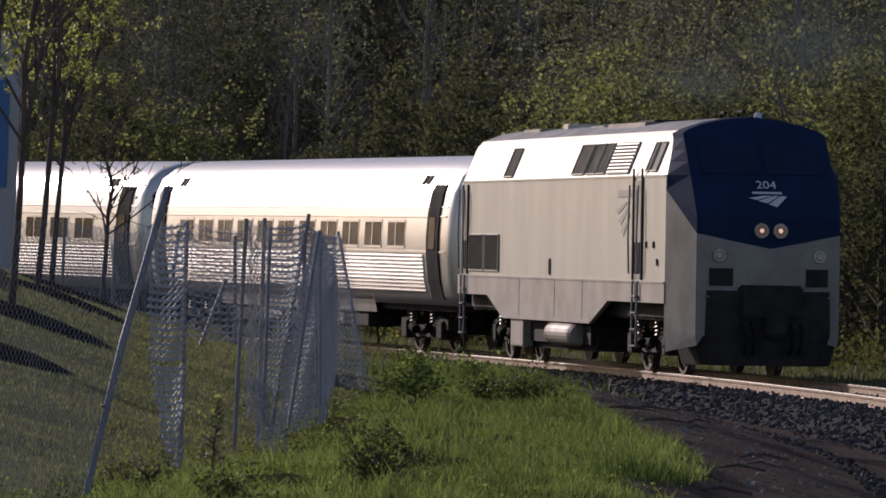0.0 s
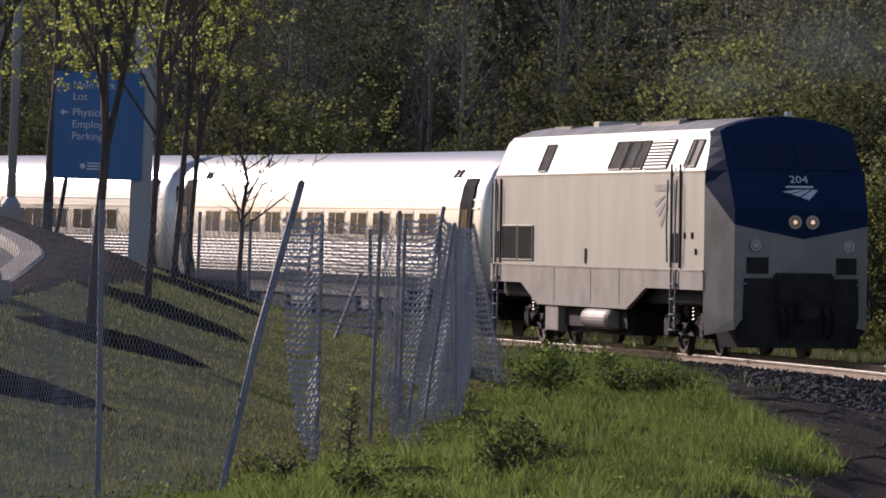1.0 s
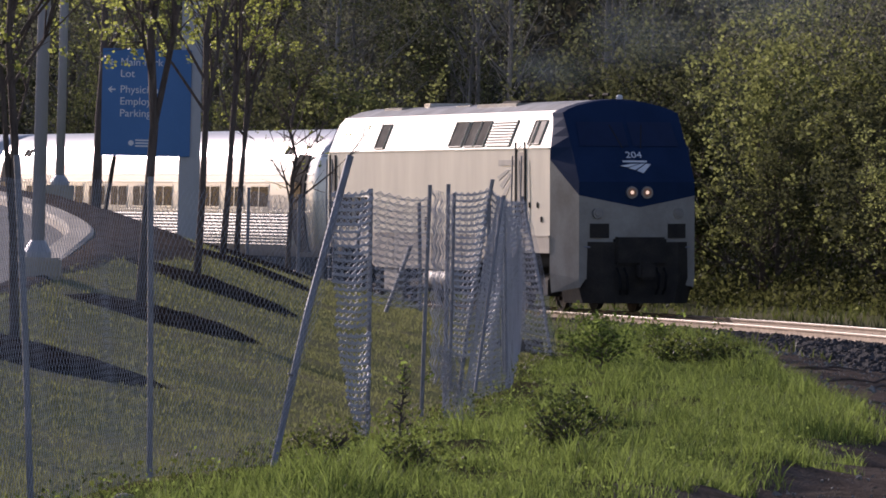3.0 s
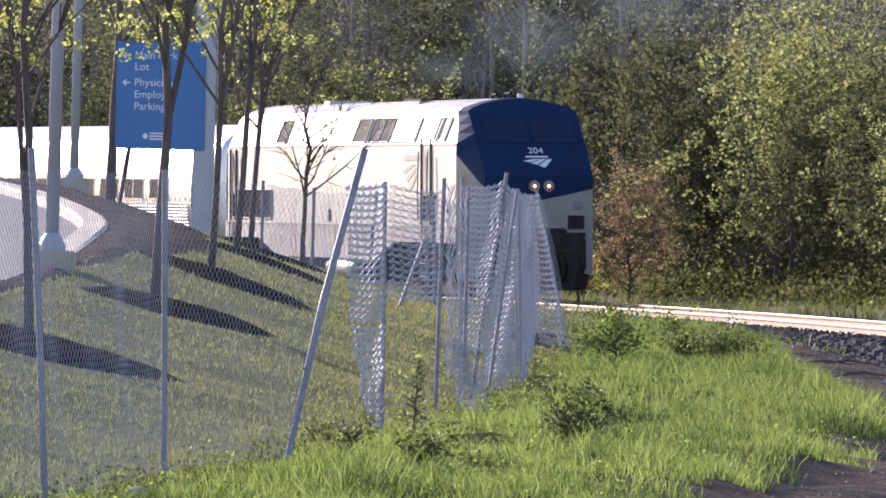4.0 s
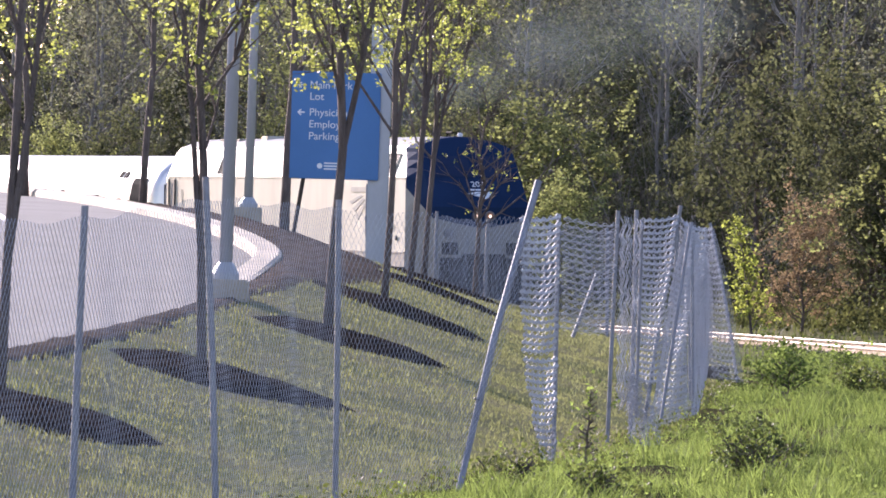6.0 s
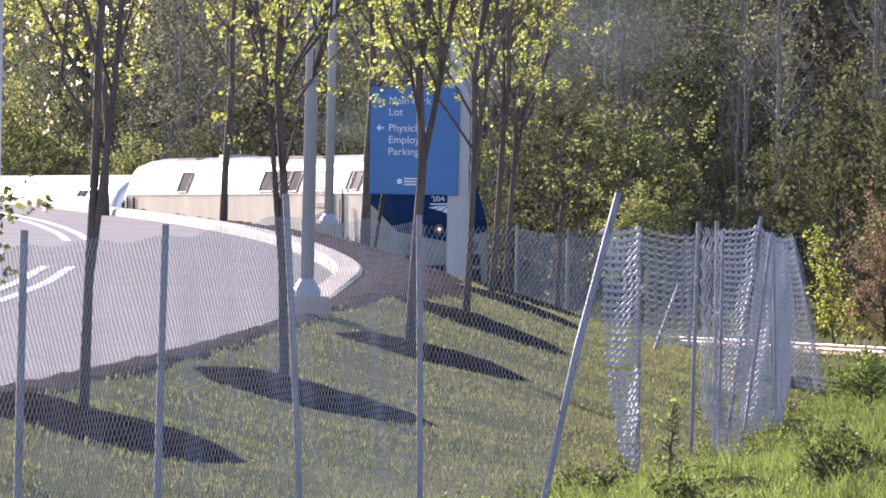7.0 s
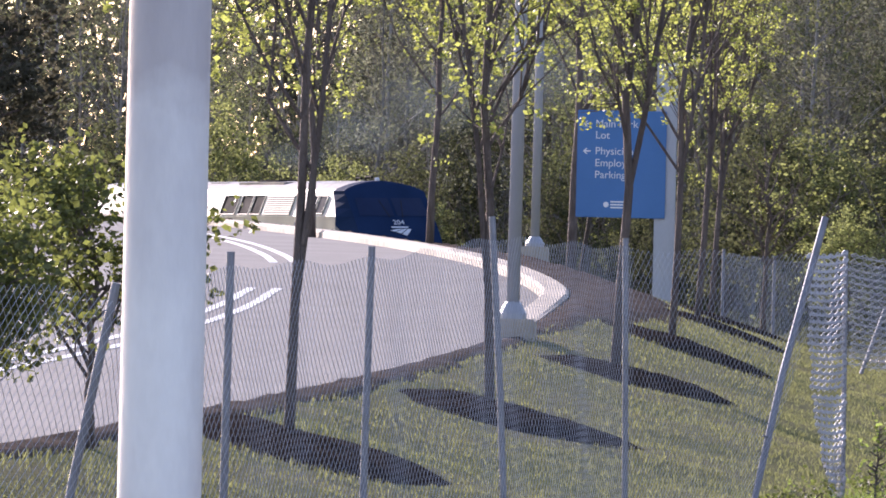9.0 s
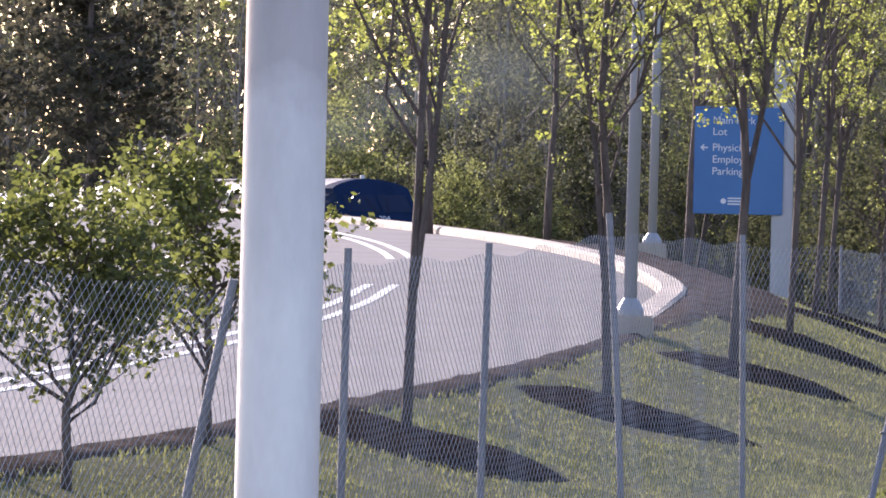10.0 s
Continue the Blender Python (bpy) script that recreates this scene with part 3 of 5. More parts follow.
def build_loco():
    L = thing("diesel_locomotive", "silver diesel passenger locomotive with dark blue nose and lit headlights", "locomotive")
    # cross section from the sill over the roof to the other sill
    half = [(1.50, 1.58), (1.53, 1.62), (1.53, 3.44), (1.50, 3.50), (1.24, 4.15), (1.14, 4.26), (0.76, 4.41), (0.38, 4.48), (0, 4.50)]

    def ring(x, w=1.0, cut=0.0, drop=0.0):
        r = []
        for y, z in half:
            r.append((min(x, 18.80 - 0.7 * min(1.0, max(0.0, (z - 3.47) / 0.68))), -y * w, z - drop * max(0, z - 1.6) / 2.7))
        return r + [(a, -b, c) for a, b, c in r[-2::-1]]

    side_x = 18.6
    rear = [ring(0.0, 0.955, 0, 0.17), ring(0.12, 0.99, 0, 0.06), ring(0.35)]
    mids = [ring(x) for x in np.linspace(0.9, 17.2, 12)]
    front = [ring(18.05), ring(18.80)]
    bm = loft(rear + mids + front, closed=True)
    shell = part("body_shell", bm, [M["silver"], M["roofgrey"]], L, "silver painted body side, weathered")
    for f in shell.data.polygons:
        if min(shell.data.vertices[i].co.z for i in f.vertices) > 4.1 and f.normal.z > 0.75:
            f.material_index = 1
    # lower skirt with the two truck cut-outs
    for sy in (-1, 1):
        prof = [(0.0, 1.60), (0.0, 1.25), (3.0, 1.25), (4.6, 0.82), (12.6, 0.82), (14.2, 1.25), (18.8, 1.25), (18.8, 1.60)]
        bm = loft([[(x, sy * 1.545, z) for x, z in prof], [(x, sy * 1.46, z) for x, z in prof]])
        part("skirt", bm, M["sillgrey"], L, "dust-stained lower skirt")
        bm = box(0.02, 18.78, sy * 1.5395 - 0.018, sy * 1.5395 + 0.018, 1.592, 1.622)
        part("sill_rail", bm, M["sillgrey"], L)
        bm = box(0.35, 18.75, sy * 1.53 - 0.014, sy * 1.53 + 0.014, 3.44, 3.475)
        part("drip_rail", bm, M["silver"], L)
    part("underframe", box(0.2, 18.8, -1.3, 1.3, 0.95, 1.6, 0.05), M["black"], L)

    # nose: rings of (y, z) stacked by height, pointed at the centre line
    def nose_ring(z):
        tip, shoulder = 20.20, 20.03
        if z > 2.75:
            k = (z - 2.75) / 1.3
            tip -= 1.14 * k ** 1.1
            shoulder -= 1.08 * k ** 1.1
        ws = float(np.interp(z, [3.44, 3.50, 4.15, 4.26, 4.41, 4.48, 4.50], [1.533, 1.503, 1.245, 1.145, 0.765, 0.385, 0.20]))
        wf = float(np.interp(z, [4.20, 4.28, 4.36, 4.42, 4.47, 4.495], [1.26, 1.12, 0.89, 0.64, 0.39, 0.12]))
        ws = max(ws, wf + 0.02)
        x0 = 18.80 - 0.7 * min(1.0, max(0.0, (z - 3.47) / 0.68))
        shoulder, tip = max(shoulder, x0 + 0.06), max(tip, x0 + 0.12)
        return [(x0, -ws, z), (shoulder, -wf, z), ((shoulder + tip * 2) / 3, -wf * 0.5, z), (tip, 0, z), ((shoulder + tip * 2) / 3, wf * 0.5, z), (shoulder, wf, z), (x0, ws, z)]

    # paint line: blue above a line that dips from the sides to the centre
    def split(name, upper, material, label):
        bm = bmesh.new()
        line = [3.22, 2.47, 2.34, 2.22, 2.34, 2.47, 3.22]
        if upper:
            heights = [0, 2.48, 2.75, 3.0, 3.22, 3.47, 3.7, 3.9, 4.1, 4.2, 4.24, 4.28, 4.32, 4.36, 4.39, 4.42, 4.45, 4.475, 4.495]
            grid = [[nose_ring(max(line[j], h))[j] for j in range(7)] for h in heights]
        else:
            levels = [0, .15, .35, .55, .8, 1.0]
            grid = [[nose_ring(0.42 + (line[j] - 0.42) * q)[j] for j in range(7)] for q in levels]
            for j in range(7):
                grid[0][j] = (grid[0][j][0], grid[0][j][1] * 0.98, 0.42 if j in (0, 6) else (0.55 if j in (1, 5) else 1.5))
        vs = [[bm.verts.new(p) for p in r] for r in grid]
        for a, b in zip(vs, vs[1:]):
            for j in range(6):
                bm.faces.new((a[j], a[j + 1], b[j + 1], b[j]))
        if upper:
            bm.faces.new(vs[-1])
        bmesh.ops.remove_doubles(bm, verts=bm.verts, dist=0.0005)
        bmesh.ops.recalc_face_normals(bm, faces=bm.faces)
        return part(name, bm, material, L, label)

    split("nose_upper", True, M["blue"], "dark blue painted upper nose")
    # the lower nose takes the darker grey that carries its shade
    split("nose_lower", False, M["noseshade"], "grey lower nose, darkened in colour as if in shade")

    def on_face(y, z):
        """Place on the nose face and its outward turn."""
        r = nose_ring(z)
        xs, ys = [p[0] for p in r], [p[1] for p in r]
        return float(np.interp(y, ys, xs))

    # windscreen: two dark panes
    for sy in (-1, 1):
        bm = bmesh.new()
        g = []
        for kz in range(7):
            z = 3.5 + 0.085 * kz
            g.append([bm.verts.new((on_face(sy * yy, z) + 0.022, sy * yy, z)) for yy in (0.05, 0.3, 0.6, 0.85, 1.08 - 0.008 * kz)])
        back = [[bm.verts.new(v.co - Vector((0.06, 0, 0))) for v in r] for r in (g[0], g[-1])]
        for a, b in zip(g, g[1:]):
            for j in range(4):
                bm.faces.new((a[j], a[j + 1], b[j + 1], b[j]))
        for a, b in ((g[0], back[0]), (g[-1], back[1])):
            for j in range(4):
                bm.faces.new((a[j], a[j + 1], b[j + 1], b[j]))
        bmesh.ops.recalc_face_normals(bm, faces=bm.faces)
        part("windscreen", bm, M["screen"], L, "dark windscreen pane")
        pts = [Vector((on_face(sy * a, b) + 0.03, sy * a, b)) for a, b in ((0.2, 3.46), (0.2, 3.46), (0.5, 3.9), (0.35, 3.95))]
        part("wiper", tube([pts[0], pts[3]], 0.01, 5), M["black"], L)
    # headlights
    for sy in (-1, 1):
        y, z = sy * 0.165, 2.53
        x = on_face(y, z)
        ring_ = part("headlight", tube([(x - 0.05, y, z), (x + 0.05, y, z), (x + 0.05, y, z)], [0.135, 0.125, 0.09], 20), M["lampring"], L, "round lit headlight")
        part("reflector", tube([(x + 0.045, y, z), (x + 0.055, y, z)], [0.098, 0.092], 18), M["reflector"], ring_)
        part("lens", tube([(x + 0.05, y, z), (x + 0.066, y, z)], [0.042, 0.03], 16), M["lampglow"], ring_, "glowing warm lens")
        y, z = sy * 0.88, 2.10
        x = on_face(y, z)
        ring_ = part("ditch_light", tube([(x - 0.05, y, z), (x + 0.05, y, z), (x + 0.05, y, z)], [0.115, 0.11, 0.08], 18), M["lampring"], L, "round unlit ditch light")
        part("lens", tube([(x + 0.045, y, z), (x + 0.06, y, z)], [0.08, 0.06], 16), M["lampring"], ring_)
        y0, y1, z0, z1 = sy * 0.64, sy * 1.04, 1.58, 1.88
        pts = [(on_face(a, b) + 0.01, a, b) for a, b in ((y0, z0), (y1, z0), (y1, z1), (y0, z1))]
        part("step_well", plate(pts, (1, sy * 0.3, 0), 0.012), M["black"], L, "dark recessed opening")
        part("grab_rail", tube([(20.20, sy * 0.55, 1.22), (20.22, sy * 0.6, 1.30), (20.15, sy * 0.9, 1.38), (20.02, sy * 1.18, 1.4)], 0.02, 6), M["galv"], L, "bare steel grab rail")
        part("mu_hose", tube([(19.90, sy * 1.02, 1.6), (20.02, sy * 1.02, 1.45), (20.00, sy * 1.0, 1.25)], 0.06, 8), M["rubber"], L)
    # pilot and coupler
    pil = [(-1.36, 1.5), (-1.38, 0.75), (-1.22, 0.22), (1.22, 0.22), (1.38, 0.75), (1.36, 1.5)]
    bm = loft([[(18.85, y, z) for y, z in pil], [(19.90, y * 0.93, z) for y, z in pil], [(20.30, y * 0.6, z) for y, z in pil]])
    part("pilot", bm, M["black"], L, "black snow plough pilot")
    part("buffer_beam", box(19.80, 20.38, -0.55, 0.55, 1.02, 1.6, 0.04), M["black"], L)
    bm = box(20.25, 20.80, -0.12, 0.12, 0.78, 1.02, 0.03)
    box(20.70, 20.98, -0.2, 0.14, 0.72, 1.08, 0.05, bm)
    part("coupler", bm, M["black"], L)
    for sy in (-1, 1):
        for k in range(2):
            y = sy * (0.35 + 0.16 * k)
            part("air_hose", tube([(20.30, y, 0.95), (20.48, y, 0.8), (20.48, y * 0.95, 0.55), (20.36, y * 0.9, 0.42)], 0.03, 6), M["rubber"], L)
    # fleet number and the swoosh panel as plain shapes
    xz = on_face(0, 3.16) + 0.012
    tilt = math.degrees(math.atan2(on_face(0, 2.9) - on_face(0, 3.4), 0.5))
    lettering("204", 0.24, Matrix.Translation((on_face(0, 3.31) + 0.03, 0, 3.31)) @ Euler((math.pi / 2 - radians(tilt), 0, math.pi / 2)).to_matrix().to_4x4(), L, M["signwhite"], "fleet_number", "pale fleet number")
    pts = [(on_face(a, 3.16 + b) + 0.02, a, 3.16 + b) for a, b in ((-0.26, 0), (0.26, 0), (0.26, .035), (-0.26, .035))]
    part("name_bar", plate(pts, (1, 0, 0.3), 0.01), M["signwhite"], L, "pale name bar")
    for blade in (((-0.34, 3.085), (-0.10, 3.125), (0.07, 3.13), (-0.20, 3.055)), ((-0.18, 3.04), (0.11, 3.13), (0.20, 3.13), (-0.03, 3.00)), ((-0.01, 2.985), (0.235, 3.13), (0.34, 3.12), (0.13, 2.935))):
        part("swoosh", plate([(on_face(a, b) + 0.02, a, b) for a, b in blade], (1, 0, 0.3), 0.01), M["signwhite"], L, "pale sweeping stripe")
    for pts_ in ([(14.75, 2.86), (15.6, 3.02), (15.75, 3.0), (14.95, 2.79)], [(14.98, 2.68), (15.75, 2.94), (15.88, 2.9), (15.18, 2.6)], [(15.2, 2.48), (15.85, 2.82), (15.96, 2.78), (15.4, 2.4)]):
        part("side_emblem", plate([(x, -1.533, z) for x, z in pts_], (0, -1, 0), 0.006), M["emblem"], L, "faded grey emblem stripe")
    part("side_name", plate([(14.9, -1.533, 3.1), (16.2, -1.533, 3.1), (16.2, -1.533, 3.22), (14.9, -1.533, 3.22)], (0, -1, 0), 0.014), M["emblem"], L, "faded grey name bar")

    # upper slope: window, intakes, slatted vent, cab windows
    for x0, x1, nsl, nm in ((4.35, 5.15, 0, "intake_opening"), (10.7, 11.75, 0, "intake_grille"), (11.95, 12.72, 0, "intake_grille"), (12.82, 13.55, 0, "intake_grille")):
        louvre(L, nm, x0, x1, 3.52, 4.07, -1.497, -1.276, nsl, "dark air intake")
    louvre(L, "radiator_vent", 13.75, 15.6, 3.52, 4.07, -1.497, -1.276, 9, "silver slatted vent", None, M["silver"])
    for x0, x1 in ((16.98, 17.22), (17.32, 17.86)):
        louvre(L, "cab_window", x0, x1, 3.54, 4.05, -1.488, -1.284, 0, "dark cab side window", M["glass"])
    # rear lower louvre pair
    for x0, x1 in ((1.15, 2.6), (2.75, 4.1)):
        louvre(L, "side_louvre", x0, x1, 1.72, 2.42, -1.532, -1.532, 12, "dark upright louvre")
    # doors with tall handrails
    for x0, x1 in ((0.45, 0.95), (16.25, 16.95)):
        d = part("side_door", plate([(x0, -1.533, 1.66), (x1, -1.533, 1.66), (x1, -1.533, 3.38), (x0, -1.533, 3.38)], (0, -1, 0), 0.008), M["sillgrey"], L, "grey side door in a dark frame")
        for x in (x0, x1):
            part("door_post", box(x - 0.04, x + 0.04, -1.565, -1.535, 1.64, 3.6 if x0 > 5 else 3.4, 0.008), M["black"], d, "dark door edge")
            part("handrail", tube([(x, -1.62, 1.75), (x, -1.64, 2.4), (x, -1.62, 3.3)], 0.018, 6), M["galv"], d)
        part("latch_plate", box(x0 + 0.12, x1 - 0.12, -1.56, -1.535, 1.75, 2.3, 0.01), M["darkpart"], d)
        lx = (x0 + x1) / 2
        lad = part("ladder", tube([(lx - 0.2, -1.58, 1.62), (lx - 0.2, -1.58, 0.45)], 0.022, 6), M["galv"], L, "steel access ladder")
        part("ladder_side", tube([(lx + 0.2, -1.58, 1.62), (lx + 0.2, -1.58, 0.45)], 0.022, 6), M["galv"], lad)
        for k in range(4):
            part("rung", box(lx - 0.2, lx + 0.2, -1.62, -1.5, 0.47 + 0.29 * k, 0.50 + 0.29 * k, 0.008), M["galv"], lad)
    part("latch", box(8.9, 9.06, -1.555, -1.53, 1.68, 1.98, 0.02), M["black"], L)
    for x in (6.2, 9.5, 12.0):
        part("panel_joint", box(x - 0.006, x + 0.006, -1.551, -1.53, 0.9, 1.58), M["black"], L)
    for x, z in ((17.3, 2.2), (17.9, 2.2), (18.2, 1.9)):
        part("fitting", box(x - 0.04, x + 0.04, -1.56, -1.53, z, z + 0.12, 0.01), M["black"], L)
    # fuel tank, air reservoir, boxes
    part("fuel_tank", box(5.6, 12.0, -1.35, 1.35, 0.3, 0.9, 0.12), M["black"], L, "black fuel tank")
    part("air_reservoir", tube([(8.9, -1.42, 0.6), (9.0, -1.42, 0.6), (11.1, -1.42, 0.6), (11.2, -1.42, 0.6)], [0.17, 0.21, 0.21, 0.17], 20), M["sillgrey"], L, "dusty steel air reservoir")
    for x in (9.1, 11.0):
        part("tank_strap", tube([(x - 0.03, -1.42, 0.6), (x + 0.03, -1.42, 0.6)], 0.217, 20), M["sillgrey"], L)
    part("battery_box", box(5.2, 6.4, -1.5, -1.3, 0.3, 0.84, 0.02), M["sillgrey"], L, "dusty equipment box")
    truck(L, 3.4, 2.84, 0.51, True)
    truck(L, 15.9, 2.84, 0.51, True)
    # roof kit
    for x, w, ln, h in ((5.0, 0.5, 0.5, 0.14), (2.2, 0.7, 1.6, 0.06), (10.5, 0.8, 3.2, 0.05), (8.0, 0.6, 1.2, 0.05)):
        z = 4.42
        part("roof_hatch", box(x, x + ln, -w, w, z - 0.15, z + h, 0.02), M["roofgrey"] if h < 0.1 else M["tank"], L, "grey roof hatch")
    part("exhaust_stack", box(10.9, 12.3, -0.35, 0.35, 4.36, 4.54, 0.04), M["black"], L, "sooty exhaust stack")
    bm = tube([(17.6, -0.3, 4.43), (17.6, -0.3, 4.57), (17.9, -0.3, 4.57)], 0.035, 8)
    tube([(17.6, 0.0, 4.43), (17.6, 0.0, 4.60), (18.0, 0.0, 4.60)], 0.035, 8, bm)
    part("air_horn", bm, M["darkpart"], L)
    part("beacon", tube([(17.6, 0.35, 4.37), (17.6, 0.35, 4.57), (17.6, 0.35, 4.60)], [0.07, 0.07, 0.04], 12), M["signwhite"], L, "white roof beacon")
    part("roof_walk", box(1.0, 9.5, -0.55, 0.55, 4.36, 4.43, 0.01), M["roofgrey"], L)
    return L


def build_car():
    C = thing("passenger_coach", "stainless steel passenger coach with fluted lower side and dark windows", "railway coach", group="coaches of the train")
    LEN = 25.4
    half = [(1.36, 0.98), (1.46, 1.2), (1.525, 1.5), (1.575, 2.0), (1.575, 2.4), (1.54, 2.85), (1.46, 3.25), (1.30, 3.60), (1.02, 3.83), (0.62, 3.97), (0.25, 4.03), (0, 4.04)]

    def wy(z):
        return float(np.interp(z, [q[1] for q in half], [q[0] for q in half]))

    def ring(x, w=1.0):
        r = [(x, -y * w, z if w == 1 else 0.98 + (z - 0.98) * (0.5 + 0.5 * w)) for y, z in half]
        return r + [(a, -b, c) for a, b, c in r[-2::-1]]
    bm = loft([ring(0, 0.95), ring(0.1, 0.985), ring(0.25)] + [ring(x) for x in np.linspace(1, LEN - 1, 12)] + [ring(LEN - .25), ring(LEN - .1, 0.985), ring(LEN, 0.95)])
    part("body_shell", bm, M["steel"], C, "brushed stainless steel shell", True)
    for sy in (-1, 1):
        # flutes: one pressed panel of rounded ribs a side
        rings = []
        n = 10
        zz, prof = 1.18, []
        for k in range(n):
            z0 = 1.22 + k * 0.078
            for q, o in ((0.0, 0.0), (0.2, 0.024), (0.55, 0.03), (0.85, 0.02), (0.97, 0.0)):
                z = z0 + 0.078 * q
                prof.append((wy(z) + 0.006 + o, z))
        prof.append((wy(2.0) - 0.02, 2.0))
        prof.append((wy(1.22) - 0.02, 1.22))
        bm = loft([[(x, sy * y, z) for y, z in prof] for x in (1.9, LEN - 1.9)])
        part("fluted_panel", bm, M["ribbed"], C, "horizontally fluted steel panel")
        for z, h in ((2.03, 0.05), (2.75, 0.04), (2.95, 0.025)):
            bm = loft([[(x, sy * (wy(z) - 0.01), z), (x, sy * (wy(z) + 0.022), z + 0.005), (x, sy * (wy(z + h) + 0.022), z + h - 0.005), (x, sy * (wy(z + h) - 0.01), z + h)] for x in (0.3, LEN - 0.3)])
            part("belt_moulding", bm, M["steel"], C, "bright belt moulding")
        nw = 11
        for k in range(nw):
            x0 = 3.05 + k * 1.78
            x1 = x0 + 1.22
            for name, m_, dx, z0, z1, dep in (("window_frame", M["steel"], 0.05, 2.12, 2.70, 0.016), ("window", M["glass"], 0.0, 2.17, 2.65, 0.022)):
                pts = [(x0 - dx, sy * wy(z0), z0), (x1 + dx, sy * wy(z0), z0), (x1 + dx, sy * wy(z1), z1), (x0 - dx, sy * wy(z1), z1)]
                ob = part(name, plate(pts, (0, sy, 0.06), dep), m_, C)
                if name == "window":
                    xm = (x0 + x1) / 2
                    part("mullion", plate([(xm - .025, sy * wy(z0), z0), (xm + .025, sy * wy(z0), z0), (xm + .025, sy * wy(z1), z1), (xm - .025, sy * wy(z1), z1)], (0, sy, 0.06), 0.032), M["steel"], ob)
        for x0 in (0.75, LEN - 1.6):
            pts = lambda a, b, z0, z1: [(a, sy * wy(z0), z0), (b, sy * wy(z0), z0), (b, sy * wy(z1), z1), (a, sy * wy(z1), z1)]
            zs = (1.1, 1.5, 2.0, 2.4, 2.85, 3.25, 3.42)
            rim = [(wy(z) + 0.034, z) for z in zs] + [(wy(z) - 0.01, z) for z in reversed(zs)]
            bm = loft([[(x, sy * y, z) for y, z in rim] for x in (x0, x0 + 0.85)])
            d = part("vestibule_door", bm, M["rubber"], C, "dark vestibule door")
            part("door_window", plate(pts(x0 + 0.2, x0 + 0.62, 2.1, 2.75), (0, sy, 0.1), 0.05), M["glass"], d)
        for x0 in (2.2, 2.55, LEN - 2.4, LEN - 2.75):
            part("roof_louvre", plate([(x0, sy * wy(3.42), 3.42), (x0 + 0.22, sy * wy(3.42), 3.42), (x0 + 0.34, sy * wy(3.6), 3.6), (x0 + 0.12, sy * wy(3.6), 3.6)], (0, sy * .7, 0.7), 0.02), M["darkpart"], C, "dark roof vent")
        part("side_skirt", loft([[(x, sy * 1.36, 1.0), (x, sy * 1.46, 1.2), (x, sy * 1.44, 1.2), (x, sy * 1.3, 0.78), (x, sy * 1.33, 0.78)] for x in (6.2, LEN - 6.2)]), M["sillgrey"], C)
    for x0, x1 in ((-0.42, 0.0), (LEN, LEN + 0.42)):
        part("diaphragm", box(x0, x1, -0.75, 0.75, 1.0, 3.35, 0.05), M["rubber"], C, "black gangway diaphragm")
        # black box added to stand for the shade in the gap between vehicles
        part("end_shade", box(x0 + 0.05, x1 - 0.05, -1.3, 1.3, 1.05, 3.3, 0.05), M["rubber"], C)
        part("coupler", box(x0 - 0.15, x1 + 0.15, -0.15, 0.15, 0.7, 1.0, 0.04), M["black"], C)
    part("underframe", box(0.3, LEN - 0.3, -1.2, 1.2, 0.85, 1.05), M["black"], C)
    for x0, x1, z0, mm in ((7.0, 9.2, 0.42, "black"), (9.6, 11.2, 0.5, "sillgrey"), (12.0, 15.0, 0.4, "black"), (15.4, 16.4, 0.48, "sillgrey"), (17.0, 18.4, 0.45, "black")):
        for sy in (-1, 1):
            part("equipment_box", box(x0, x1, sy * 1.0 - 0.28, sy * 1.0 + 0.28, z0, 0.98, 0.03), M[mm], C, "dusty underfloor equipment box")
    truck(C, 3.3, 2.6, 0.46, False)
    truck(C, LEN - 3.3, 2.6, 0.46, False)
    return C, LEN


loco = build_loco()
LOCO_WHEELS = WHEELS[:]
WHEELS.clear()
coach, CAR_LEN = build_car()
COACH_TRUCK = (3.3, CAR_LEN - 3.3)
coaches = [coach] + [copy_thing(coach, pose(0, 0, 0)) for _ in range(5)]



def build_smoke():
    """A thin plume of exhaust that trails from the locomotive's stack."""
    S = thing("exhaust_smoke", "thin bluish diesel exhaust haze trailing above the locomotive", "smoke")
    for k, (x, y, z, rx, rz) in enumerate(((0.4, -1.0, 0.75, 1.5, 0.75), (2.3, -3.0, 1.5, 2.2, 1.2), (4.8, -6.0, 2.4, 2.8, 1.6), (7.6, -9.0, 3.2, 3.0, 1.8))):
        bm = bmesh.new()
        bmesh.ops.create_icosphere(bm, subdivisions=4, radius=1.0)
        for v in bm.verts:
            v.co *= 1 + 0.22 * noise.noise(v.co * 1.6 + Vector((k * 3.1, 0, 0)))
        puff = part("puff", bm, M["smoke"], S, "", True)
        puff.matrix_basis = Matrix.Translation((x, y, z)) @ Matrix.Diagonal((rx, 1.2, rz, 1))
        puff.visible_shadow = False
    return S


smoke = build_smoke()
FRONT = [(0, 2.85), (1, -6.1), (2.5, -19.54), (4.5, -37.99), (7, -61.05), (8, -70.34), (9, -79.48), (10, -89.0)]


def front_s(t):
    return float(np.interp(t, [a for a, _ in FRONT], [b for _, b in FRONT]))


